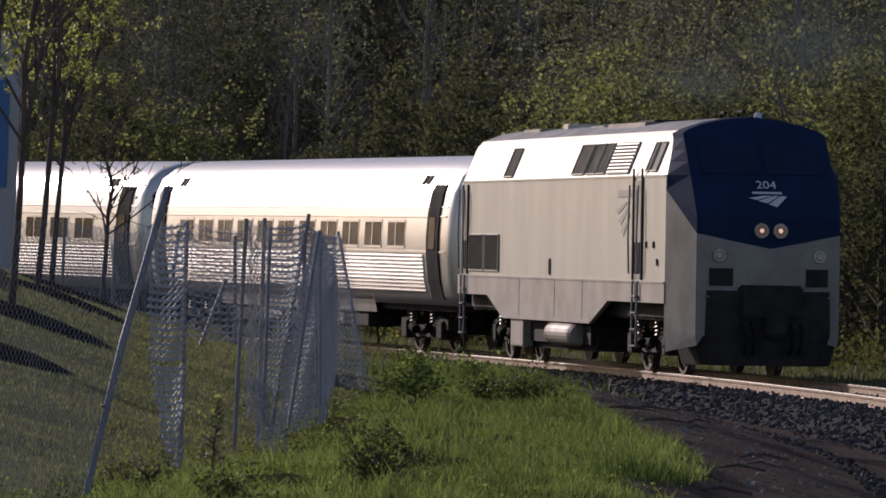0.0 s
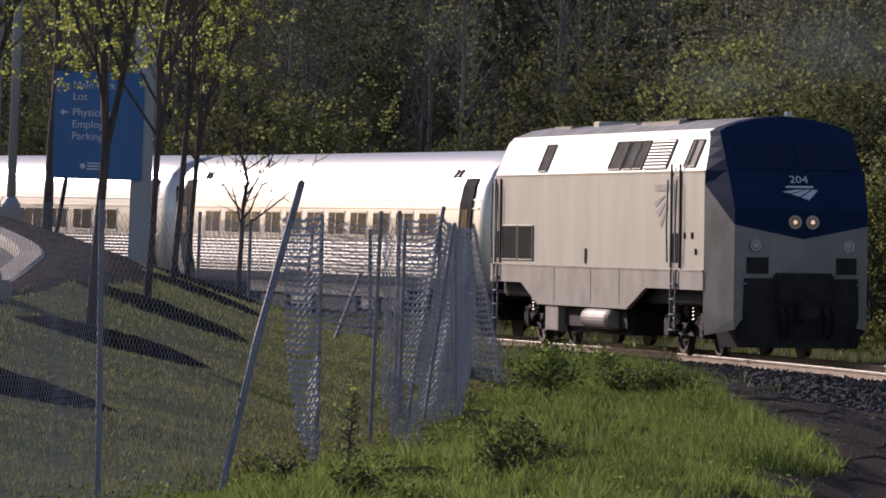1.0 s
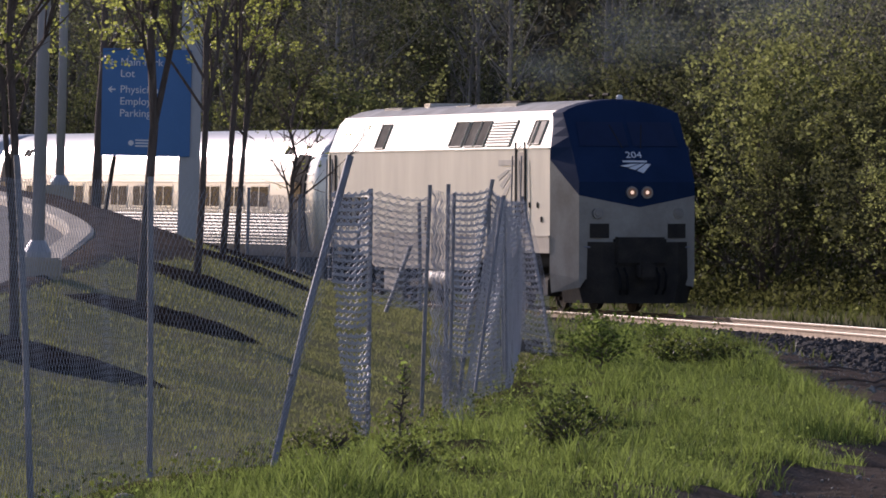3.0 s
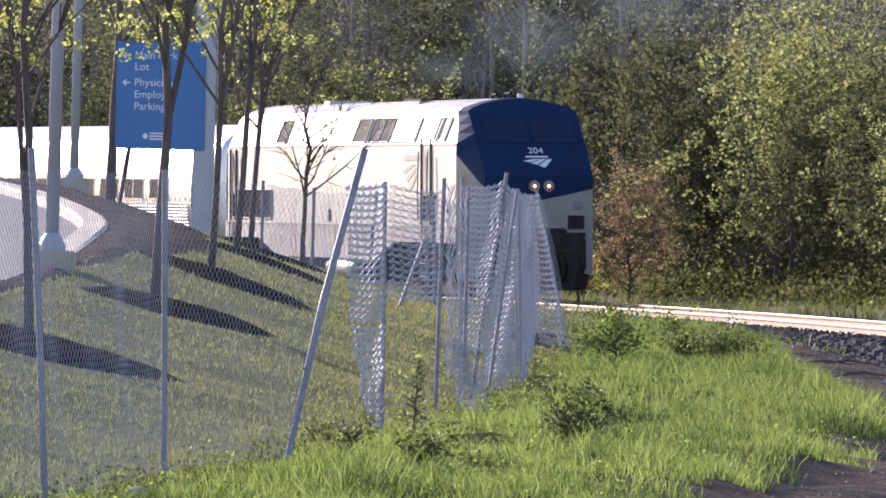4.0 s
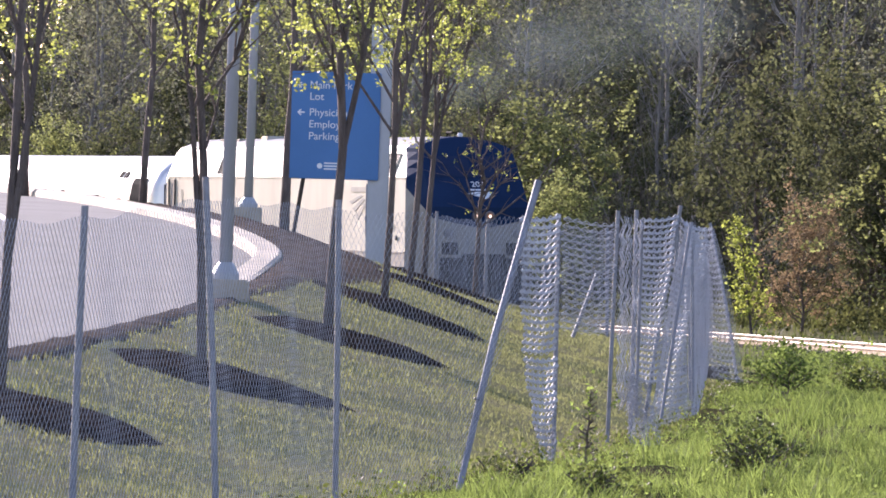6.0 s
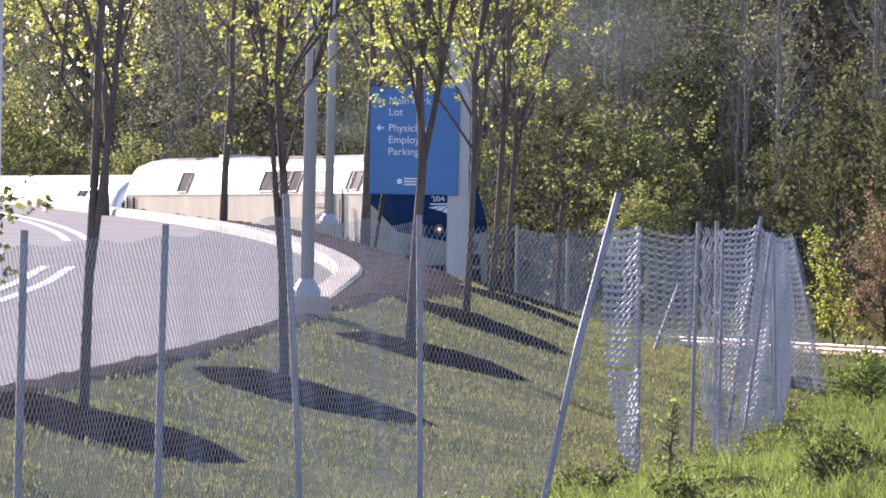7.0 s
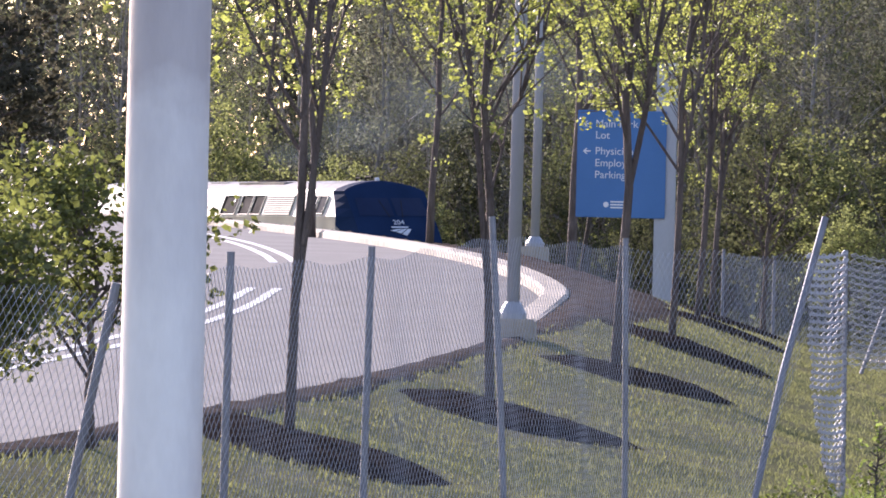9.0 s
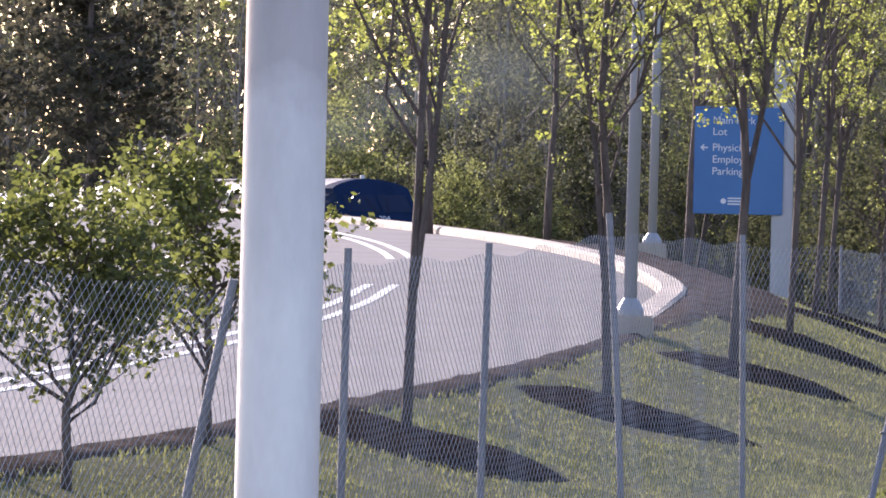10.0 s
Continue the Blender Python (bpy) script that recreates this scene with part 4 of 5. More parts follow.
def on_rails(s0, b0, b1):
    """The pose of a vehicle whose rear end is at s0, with trucks at b0 and b1."""
    a, b = track_ext(s0 + b0)[0], track_ext(s0 + b1)[0]
    f = (b - a).normalized()
    left = Vector((0, 0, 1)).cross(f).normalized()
    up = f.cross(left)
    c = radians(CANT)
    l2, u2 = left * math.cos(c) + up * math.sin(c), up * math.cos(c) - left * math.sin(c)
    m = Matrix((f, l2, u2)).transposed().to_4x4()
    m.translation = a - f * b0
    return m


def motions():
    ts = [k * 0.5 for k in range(21)]
    walk(loco, [(t, on_rails(front_s(t) - 18.6, 3.4, 15.9)) for t in ts])
    for i, c in enumerate(coaches):
        off = -18.6 - 1.0 - CAR_LEN - i * (CAR_LEN + 0.95)
        walk(c, [(t, on_rails(front_s(t) + off, *COACH_TRUCK)) for t in ts])
    walk(smoke, [(t, Matrix.Translation(trk(front_s(t) - 7.0, 0, 4.5))) for t in ts])
    sets = [(w, r, x) for w, r, x in LOCO_WHEELS]
    for c in coaches:
        ws = [o for o in c.children if o.name.startswith("wheelset")]
        sets += [(w, 0.46, w.matrix_basis.translation.x) for w in ws]
    tt = [k / 15 for k in range(151)]
    for w, r, x in sets:
        walk(w, [(t, Matrix.Translation((x, 0, r)) @ Matrix.Rotation((front_s(t) - front_s(0)) / r, 4, 'Y')) for t in tt])
# ---- chain-link fence ----
def wires(top, bot, pitch, rad, rnd, sag=0.05):
    """Zigzag wires of chain link between two polylines (top and bottom); triangular wire section."""
    seg = [(Vector(b) - Vector(a)).length for a, b in zip(bot, bot[1:])]
    tot = sum(seg)
    cum = np.concatenate([[0], np.cumsum(seg)])
    T, B = np.array(top), np.array(bot)
    n = int(tot / pitch)
    m = int(1.75 / pitch * 1.25)
    i = np.arange(n)[:, None]
    k = np.arange(m + 1)[None, :]
    u = (i + (k + i) % 2) * pitch
    v = k / m + 0 * i
    u = np.clip(u, 0, tot - 1e-4)

    def at(P):
        return np.stack([np.interp(u, cum, P[:, c]) for c in range(3)], -1)
    p = at(B) * (1 - v[..., None]) + at(T) * v[..., None]
    wav = sag * (np.sin(u * 2.1 + 1.3) * np.sin(v * 3.0) + 0.5 * np.sin(u * 5.3 + v * 2) * v * (1 - v) * 4)
    p[..., 0] += wav
    p[..., 2] += 0.015 * np.sin(u * 3.7) * v
    offs = np.array([(rad, 0, 0), (-rad * .5, rad * .87, 0), (-rad * .5, -rad * .87, 0)])
    verts = (p[:, :, None, :] + offs).reshape(-1, 3)
    base = (np.arange(n)[:, None] * (m + 1) + np.arange(m)[None, :]) * 3
    base = base.reshape(-1)
    faces = np.concatenate([np.stack([base + a, base + b, base + 3 + b, base + 3 + a], -1) for a, b in ((0, 1), (1, 2), (2, 0))])
    return verts.tolist(), faces.tolist()


def fence(name, label, posts, pitch, rad, prad=0.03, sag=0.012, braces=(), first=0):
    """posts: (base x, base y, top x, top y, top z); the mesh hangs between them."""
    F = thing(name, label, "fence")
    top, bot = [], []
    for bx, by, tx, ty, tz in posts:
        zb = ground_z(bx, by)
        d = Vector((tx - bx, ty - by, tz - zb))
        pts = [Vector((bx, by, zb - 0.25)), Vector((bx, by, zb)) + d * 0.5, Vector((bx, by, zb)) + d * 1.0]
        po = part("post", tube(pts, prad * (1.35 if abs(tx - bx) > 0.45 else 1.0), 12), M["galv"], F, "galvanised tubular post")
        for q in (0.3, 0.62, 0.93):
            c = Vector((bx, by, zb)) + d * q
            part("wire_tie", tube([c - d.normalized() * 0.003, c + d.normalized() * 0.003], prad * 1.12, 8), M["galv"], po)
        top.append((tx + 0.035, ty, min(tz - 0.06, zb + 1.78)))
        bot.append((bx + 0.035, by, zb + 0.03))
    rnd = random.Random(3)
    v, f = wires(top[first:], bot[first:], pitch, rad, rnd, sag)
    raw("chain_link_mesh", v, f, M["wire"], F, "sagging galvanised chain-link mesh")
    for a, b, r in braces:
        part("brace", tube([a, b], r, 10), M["galv"], F, "loose leaning fence tube")
    return F


fence("chain_link_fence", "battered galvanised chain-link fence with leaning posts", [
    (-3.62, 24.2, -3.55, 24.2, 1.75), (-3.27, 27.2, -2.96, 27.14, 1.64), (-2.80, 30.07, -2.79, 30.07, 1.78), (-2.44, 33.31, -2.42, 33.31, 1.83), (-1.94, 37.25, -2.07, 37.24, 2.02),
    (-1.49, 41.87, -1.53, 41.87, 1.95), (-0.88, 45.39, -0.38, 46.0, 2.14)], 0.044, 0.0015, 0.018)
def slack_mesh(parent, tl, tr, br, bl, rows, rad, seed):
    """A slack fold of chain link: its diamonds pulled flat, so that the wires lie in sagging rows."""
    rng = random.Random(seed)
    tl, tr, br, bl = map(Vector, (tl, tr, br, bl))
    bm = bmesh.new()
    cols = 13
    pitch = (tl - bl).length / rows
    for r in range(rows):
        q = r / rows
        a, b = tl.lerp(bl, q), tr.lerp(br, q)
        jig = 0.010 * math.sin(q * 17 + seed) + rng.uniform(-0.004, 0.004)
        for k in range(4):
            pts = []
            for c in range(cols):
                u = c / (cols - 1)
                sag = -0.022 * math.sin(math.pi * u ** 1.3) + 0.016 * u
                zig = 0.22 * pitch * (1 if (c + k) % 2 else -1) if k in (0, 3) else 0.05 * pitch * (1 if c % 2 else -1)
                pts.append(a.lerp(b, u) + Vector((jig, 0.03 * math.sin(u * 6 + q * 5) + 0.012 * math.cos(k * 1.6), sag + zig - k * 0.17 * pitch + rng.uniform(-0.002, 0.002))))
            tube(pts, rad * (1.0, 1.25, 1.1, 0.8)[k], 4, bm, cap=False)
    return part("slack_mesh", bm, M["wire"], parent, "slack folded chain-link mesh")


def wire_bundle(parent, tl, tr, br, bl, count, rad, seed):
    """A torn end of chain link, drawn together into a sheaf of nearly upright crinkled wires."""
    rng = random.Random(seed)
    tl, tr, br, bl = map(Vector, (tl, tr, br, bl))
    bm = bmesh.new()
    for k in range(count):
        u, w = rng.random(), rng.random()
        a, b = tl.lerp(tr, u), bl.lerp(br, min(1.0, max(0.0, u * 0.7 + w * 0.3)))
        pts = [a.lerp(b, q / 22) + Vector((0.012 * (1 if q % 2 else -1) + rng.uniform(-0.006, 0.006), rng.uniform(-0.05, 0.05), rng.uniform(-0.02, 0.02))) for q in range(23)]
        tube(pts, rad, 4, bm, cap=False)
    return part("torn_mesh", bm, M["wire"], parent, "torn chain link drawn into a sheaf")


ruin = fence("chain_link_fence", "collapsed chain-link fence sagging between crooked posts", [
    (-0.25, 51.5, -0.27, 51.5, 1.96), (0.15, 57.0, 0.18, 57.0, 2.03), (0.34, 57.2, 0.33, 57.2, 2.04), (0.42, 59.0, 0.71, 59.0, 2.10), (0.98, 66.0, 0.90, 66.0, 2.0), (1.25, 78.0, 1.22, 78.0, 1.75), (1.72, 80.0, 1.30, 80.0, 2.06)], 0.044, 0.0015, 0.017, 0.05,
    braces=[((-0.17, 63, 0.92), (0.04, 63.0, 1.52), 0.018), ((0.38, 57.4, 0.35), (0.38, 57.4, 1.97), 0.014), ((0.60, 58.9, 0.3), (0.80, 59.2, 1.95), 0.014), ((1.0, 70.0, 0.2), (0.93, 70.0, 1.9), 0.018)], first=3)
slack_mesh(ruin, (-0.56, 51.4, 1.92), (-0.26, 51.4, 1.94), (-0.25, 51.4, 0.92), (-0.50, 51.4, 0.92), 19, 0.0054, 1)
slack_mesh(ruin, (-0.50, 51.4, 0.90), (-0.25, 51.4, 0.90), (-0.24, 51.4, 0.14), (-0.34, 51.4, 0.14), 15, 0.0054, 7)
slack_mesh(ruin, (-0.26, 54.5, 1.95), (0.17, 55.5, 1.90), (0.15, 55.5, 1.02), (-0.24, 54.5, 1.06), 17, 0.0026, 2)
slack_mesh(ruin, (0.37, 58.0, 1.97), (0.68, 58.0, 2.0), (0.56, 58.0, 0.60), (0.38, 58.0, 0.62), 27, 0.0048, 3)
slack_mesh(ruin, (0.73, 60.0, 2.0), (0.82, 60.0, 1.94), (0.80, 60.0, 0.38), (0.55, 60.0, 0.36), 31, 0.0050, 5)
slack_mesh(ruin, (0.86, 67.0, 2.0), (1.08, 67.0, 1.93), (1.06, 67.0, 1.25), (0.86, 67.0, 1.05), 15, 0.0048, 4)
slack_mesh(ruin, (1.08, 74.0, 1.98), (1.32, 79.6, 2.0), (1.70, 79.6, 0.24), (1.28, 74.0, 0.4), 26, 0.0030, 9)
wire_bundle(ruin, (0.19, 57.0, 1.97), (0.37, 57.1, 1.97), (0.37, 57.1, 0.40), (0.19, 57.0, 0.45), 26, 0.0026, 6)
wire_bundle(ruin, (0.26, 56.8, 0.75), (0.46, 56.8, 0.66), (0.63, 56.8, 0.13), (0.32, 56.8, 0.10), 34, 0.0028, 8)
fence("chain_link_fence", "distant chain-link fence along the railway beyond the trees", [
    (1.0, 86, 1.0, 86, 2.0), (0.2, 90, 0.15, 90, 2.0), (-0.7, 94, -0.6, 94, 2.05), (-1.5, 98, -1.5, 98, 2.1), (-2.3, 102, -2.3, 102, 2.2)], 0.07, 0.0026, 0.024)

# timber board at the foot of the fence
brd = tagged(link("timber_board", box(1.0, 1.56, 79.2, 79.3, ground_z(1.2, 79) - 0.1, ground_z(1.2, 79) + 0.12, 0.01), M["tie"]), "dark timber board lying at the fence foot", "board")


# ---- poles and lamps ----
def near_pole():
    x, y = -1.525, 14.92
    z0 = ground_z(x, y)
    P = thing("lamp_pole", "white-painted octagonal steel lamp pole with dull band", "lamp pole", pose(x, y, z0))
    n = 16
    zs = [0, 0.5, 1.0, 1.5, 2.0, 2.6, 3.2, 6.5]
    rings = [[((0.0925 - 0.0022 * z) * math.cos(k * math.tau / n), (0.0925 - 0.0022 * z) * math.sin(k * math.tau / n), z) for k in range(n)] for z in zs]
    part("shaft", loft(rings), M["polepaint"], P, "white painted shaft", True)
    part("base_plate", box(-0.16, 0.16, -0.16, 0.16, 0, 0.03, 0.006), M["lamppaint"], P)
    for sx in (-1, 1):
        for sy in (-1, 1):
            part("anchor_bolt", tube([(sx * .13, sy * .13, 0.02), (sx * .13, sy * .13, 0.07)], 0.012, 8), M["galv"], P)


# the pole's paint: white below, a dull worn coat above an uneven line
def pole_wear():
    m = M["polepaint"]
    n, l = m.node_tree.nodes, m.node_tree.links
    b = n["Principled BSDF"]
    src = b.inputs["Base Color"].links[0].from_socket
    tc = n.new("ShaderNodeTexCoord")
    sep = n.new("ShaderNodeSeparateXYZ")
    l.new(tc.outputs["Object"], sep.inputs[0])
    nz = n.new("ShaderNodeTexNoise")
    nz.inputs["Scale"].default_value, nz.inputs["Detail"].default_value = 9.0, 5.0
    l.new(tc.outputs["Object"], nz.inputs["Vector"])
    ad = n.new("ShaderNodeMath")
    ad.operation = 'MULTIPLY_ADD'
    ad.inputs[1].default_value = 0.22
    l.new(nz.outputs[0], ad.inputs[0])
    l.new(sep.outputs[2], ad.inputs[2])
    mr = n.new("ShaderNodeMapRange")
    mr.inputs[1].default_value, mr.inputs[2].default_value = 2.03, 2.13
    l.new(ad.outputs[0], mr.inputs[0])
    mx = n.new("ShaderNodeMix")
    mx.data_type, mx.blend_type = 'RGBA', 'MULTIPLY'
    l.new(mr.outputs[0], mx.inputs[0])
    l.new(src, mx.inputs[6])
    mx.inputs[7].default_value = (0.74, 0.71, 0.72, 1)
    l.new(mx.outputs[2], b.inputs["Base Color"])


pole_wear()
near_pole()


def street_lamp(x, y, r, box_base, lean):
    z0 = ground_z(x, y) if box_base else road_z(y) + 0.05
    P = thing("street_lamp", "pale grey tapered steel street lamp on a concrete footing", "street lamp", pose(x, y, z0, 0, lean, 0), "street lamps by the bend")
    hb = 0.2 if box_base else 0.12
    part("footing", box(-0.22, 0.22, -0.22, 0.22, -0.25, hb, 0.02), M["concrete"], P, "square concrete footing")
    part("flange", tube([(0, 0, hb), (0, 0, hb + 0.05), (0, 0, hb + 0.12), (0, 0, hb + 0.16)], [r * 2.1, r * 2.1, r * 1.5, r * 1.05], 16), M["lamppaint"], P, "bolted base cover")
    part("shaft", tube([(0, 0, hb + 0.05), (0, 0, 4.0), (0, 0, 9.0)], [r, r * 0.92, r * 0.7], 20), M["lamppaint"], P, "", True)
    part("arm", tube([(0, 0, 8.8), (-0.5, 0, 9.15), (-1.3, 0, 9.2)], 0.035, 8), M["lamppaint"], P)
    part("lantern", box(-1.95, -1.25, -0.15, 0.15, 9.13, 9.25, 0.04), M["lamppaint"], P)


street_lamp(-3.45, 65.9, 0.063, True, 0.3)
street_lamp(-5.53, 111.9, 0.072, False, 0.2)


# ---- direction sign ----
def sign():
    x0, x1, z0, z1, y = -4.28, -3.04, 2.58, 4.07, 97.9
    g = ground_z(-3.1, y)
    S = thing("direction_sign", "blue parking direction sign with white lettering and a grey post", "road sign", pose(0, 0, 0))
    part("panel", box(x0, x1, y - 0.02, y + 0.03, z0, z1, 0.008), M["signblue"], S, "blue sign panel")
    part("post", box(-3.19, -2.90, y + 0.035, y + 0.26, g - 0.3, 4.75, 0.01), M["lamppaint"], S, "wide grey sign post")
    part("stay", tube([(-4.22, y + 0.1, ground_z(-4.2, y) - 0.1), (-4.08, y + 0.06, 2.62)], 0.03, 8), M["tie"], S, "leaning wooden stake")
    for txt, x, z in (("Main Park", -4.03, 3.88), ("Lot", -4.03, 3.72), ("Physician", -4.03, 3.50), ("Employee", -4.03, 3.335), ("Parking", -4.03, 3.17)):
        ob = lettering(txt, 0.148, Matrix.Translation((x, y - 0.024, z)) @ Euler((math.pi / 2, 0, 0)).to_matrix().to_4x4(), S, M["signwhite"], "lettering", "white " + "lettering")
        ob.data.align_x = 'LEFT'
    for z in (3.88, 3.50):
        bm = box(-4.19, -4.09, y - 0.026, y - 0.021, z - 0.01, z + 0.01)
        for sz in (-1, 1):
            plate([(-4.195, y - 0.024, z), (-4.15, y - 0.024, z + sz * 0.045), (-4.135, y - 0.024, z + sz * 0.035), (-4.17, y - 0.024, z)], (0, -1, 0), 0.003, bm)
        part("arrow", bm, M["signwhite"], S, "white arrow")
    part("roundel", tube([(-3.86, y - 0.021, 2.76), (-3.86, y - 0.026, 2.76)], 0.038, 18), M["signwhite"], S, "small white roundel")
    for k in range(3):
        part("text_bar", box(-3.80, -3.53, y - 0.026, y - 0.021, 2.79 - 0.04 * k, 2.81 - 0.04 * k), M["signwhite"], S, "small white bar")


sign()
# ---- plants ----
def leaf_mesh(centres, size, rng, droop=0.3, flat=0.5):
    """Folded diamond leaves at the centres; returns verts, faces."""
    c = np.asarray(centres, float)
    n = len(c)
    a = rng.normal(size=(n, 3))
    a[:, 2] = a[:, 2] * flat - droop
    a /= np.linalg.norm(a, axis=1, keepdims=True) + 1e-9
    b = np.cross(a, rng.normal(size=(n, 3)))
    b /= np.linalg.norm(b, axis=1, keepdims=True) + 1e-9
    nrm = np.cross(a, b)
    s = (size * rng.uniform(0.6, 1.35, n))[:, None]
    v = np.stack([c - a * s * 0.5, c + b * s * 0.36 + nrm * s * 0.1, c + a * s * 0.5 + nrm * s * 0.05, c - b * s * 0.36 + nrm * s * 0.1], 1).reshape(-1, 3)
    i = np.arange(n) * 4
    return v.tolist(), np.stack([i, i + 1, i + 2, i + 3], -1).tolist()


def grow(rng, height, r0, lean, fork, limbs, spread, up=0.75, crook=0.06, sub=4, twin=None):
    """Trunk with limbs and twigs: list of (points, radii) and twig tips."""
    segs, tips = [], []
    pts = [Vector((0, 0, -0.15))]
    n = 9
    for k in range(1, n + 1):
        q = k / n
        pts.append(Vector((lean[0] * q * height + rng.normal() * crook * q * 1.2, lean[1] * q * height + rng.normal() * crook * q, q * height)))
    segs.append((pts, [r0 * (1.15 if k == 0 else 1) * (1 - 0.88 * (k / n) ** 1.1) + 0.004 for k in range(n + 1)]))
    stems = [(pts, 0.0)]
    if twin:   # a second leader: where it leaves the trunk, and its lean
        at, tl = twin
        i = int(at * n)
        second = [pts[i].copy()]
        for k in range(1, n + 1):
            q = k / n
            second.append(pts[i] + Vector(((lean[0] + tl) * q + 0.05 * math.sin(q * 5) / height, lean[1] * q, q * 0.97)) * height * (1 - at) + Vector(rng.normal(size=3)) * crook * 0.5 * q)
        r1 = r0 * (1 - 0.88 * at ** 1.1) * 0.8
        segs.append((second, [r1 * (1 - 0.85 * k / n) + 0.004 for k in range(n + 1)]))
        stems.append((second, at))
    for j in range(limbs):
        pts, low = stems[j % len(stems)]
        q = fork + (1 - fork) * (j + rng.random() * 0.8) / limbs
        q = min(q, 0.97)
        f = max(0.0, (q - low) / (1 - low)) * n
        i = min(int(f), n - 1)
        base = pts[i].lerp(pts[min(i + 1, n)], f - i)
        az = rng.random() * math.tau
        ln = spread * (1.15 - 0.75 * (q - fork) / (1 - fork + 1e-6)) * rng.uniform(0.7, 1.2)
        d = Vector((math.cos(az), math.sin(az), up * rng.uniform(0.7, 1.3))).normalized()
        lp = [base]
        for k in range(1, 5):
            w = Vector(rng.normal(size=3)) * 0.16 * ln / 4
            lp.append(lp[-1] + (d + Vector((0, 0, 0.10 * k))).normalized() * ln / 4 + w)
        rr = max(0.005, r0 * (1 - q) * 0.42 + 0.005)
        segs.append((lp, [rr * (1 - 0.2 * k) + 0.002 for k in range(5)]))
        for m in range(sub):
            k = rng.integers(1, 5)
            b = lp[k]
            d2 = (d + Vector(rng.normal(size=3)) * 0.75 + Vector((0, 0, 0.35))).normalized()
            l2 = ln * rng.uniform(0.2, 0.45)
            e = b + d2 * l2
            mid = b + d2 * l2 * 0.5 + Vector(rng.normal(size=3)) * 0.04 * l2
            segs.append(([b, mid, e], [rr * 0.4 + 0.002, rr * 0.3 + 0.0015, 0.0015]))
            tips += [e, mid]
        tips.append(lp[-1])
        tips.append(lp[3])
    tips += [st[-1] for st, _ in stems]
    return segs, tips


def tree(name, label, rng, height, r0, lean, fork, limbs, spread, leafm, leaf, count, clump, barkm, sides=7, sub=4, up=0.75, lowcut=-9.0, droop=0.3, category="tree", group="", twin=None, tuft=6):
    T = thing(name, label, category, group=group)
    segs, tips = grow(rng, height, r0, lean, fork, limbs, spread, up, sub=sub, crook=0.05 * spread, twin=twin)
    bm = bmesh.new()
    tube(segs[0][0], segs[0][1], max(sides, 8), bm)
    for p, r in segs[1:]:
        tube(p, r, 5 if len(p) > 3 else 4, bm, cap=False)
    part("trunk", bm, barkm, T, "dark branching trunk", True)
    tp = np.array([t[:] for t in tips if t[2] > lowcut])
    # leaves gather in small clumps about the twigs
    many = max(1, count // tuft)
    cl = tp[rng.integers(0, len(tp), many)] + rng.normal(size=(many, 3)) * clump * 1.8
    c = cl[rng.integers(0, len(cl), count)] + rng.normal(size=(count, 3)) * clump * 0.45
    v, f = leaf_mesh(c, leaf, rng, droop)
    raw("crown", v, f, leafm, T, "loose leafy crown with gaps")
    return T


def mulch(x, y, rx, ry, seed):
    """A low bed of dark mulch that lies on the slope."""
    rng = np.random.default_rng(seed)
    n, rings = 26, [0.0, 0.4, 0.75, 1.0]
    verts, faces = [], []
    for q in rings:
        for k in range(n):
            a = k * math.tau / n
            w = q * (1 + 0.16 * noise.noise(Vector((math.cos(a) * 1.5, math.sin(a) * 1.5, seed))))
            px, py = x + rx * w * math.cos(a), y + ry * w * math.sin(a)
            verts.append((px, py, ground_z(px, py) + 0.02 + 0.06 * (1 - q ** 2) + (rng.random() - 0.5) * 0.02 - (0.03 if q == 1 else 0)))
    for i in range(len(rings) - 1):
        for k in range(n):
            faces.append((i * n + k, i * n + (k + 1) % n, (i + 1) * n + (k + 1) % n, (i + 1) * n + k))
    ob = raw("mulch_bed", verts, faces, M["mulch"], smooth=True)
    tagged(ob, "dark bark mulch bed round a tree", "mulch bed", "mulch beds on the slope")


# place, lean, height, trunk radius, second leader (where it forks, its lean)
LAWN_TREES = [(-3.86, 46.0, 0.04, 7.5, 0.041, (0.17, 0.035)), (-2.98, 54.0, -0.025, 7.0, 0.045, (0.22, -0.10)), (-2.41, 64.0, 0.045, 7.5, 0.058, (0.24, 0.10)),
              (-2.14, 72.0, 0.045, 7.5, 0.045, (0.3, 0.08)), (-2.15, 82.0, 0.055, 7.5, 0.046, (0.28, -0.07)), (-2.2, 91.0, 0.05, 7.0, 0.045, (0.3, 0.07))]
for i, (x, y, ln, h, r, fk) in enumerate(LAWN_TREES):
    rng = np.random.default_rng(40 + i)
    T = tree("young_street_tree", "young street tree with bare forks and fresh yellow-green leaves", rng, h, r * 0.74, (ln, 0), 0.27, 34, 1.75, M["yleaf"], 0.043, 9500, 0.062, M["bark"], up=1.8, lowcut=1.75, group="young trees on the slope", sub=7, twin=fk, tuft=10)
    T.matrix_basis = pose(x, y, ground_z(x, y))
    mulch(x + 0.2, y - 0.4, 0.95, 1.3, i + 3)

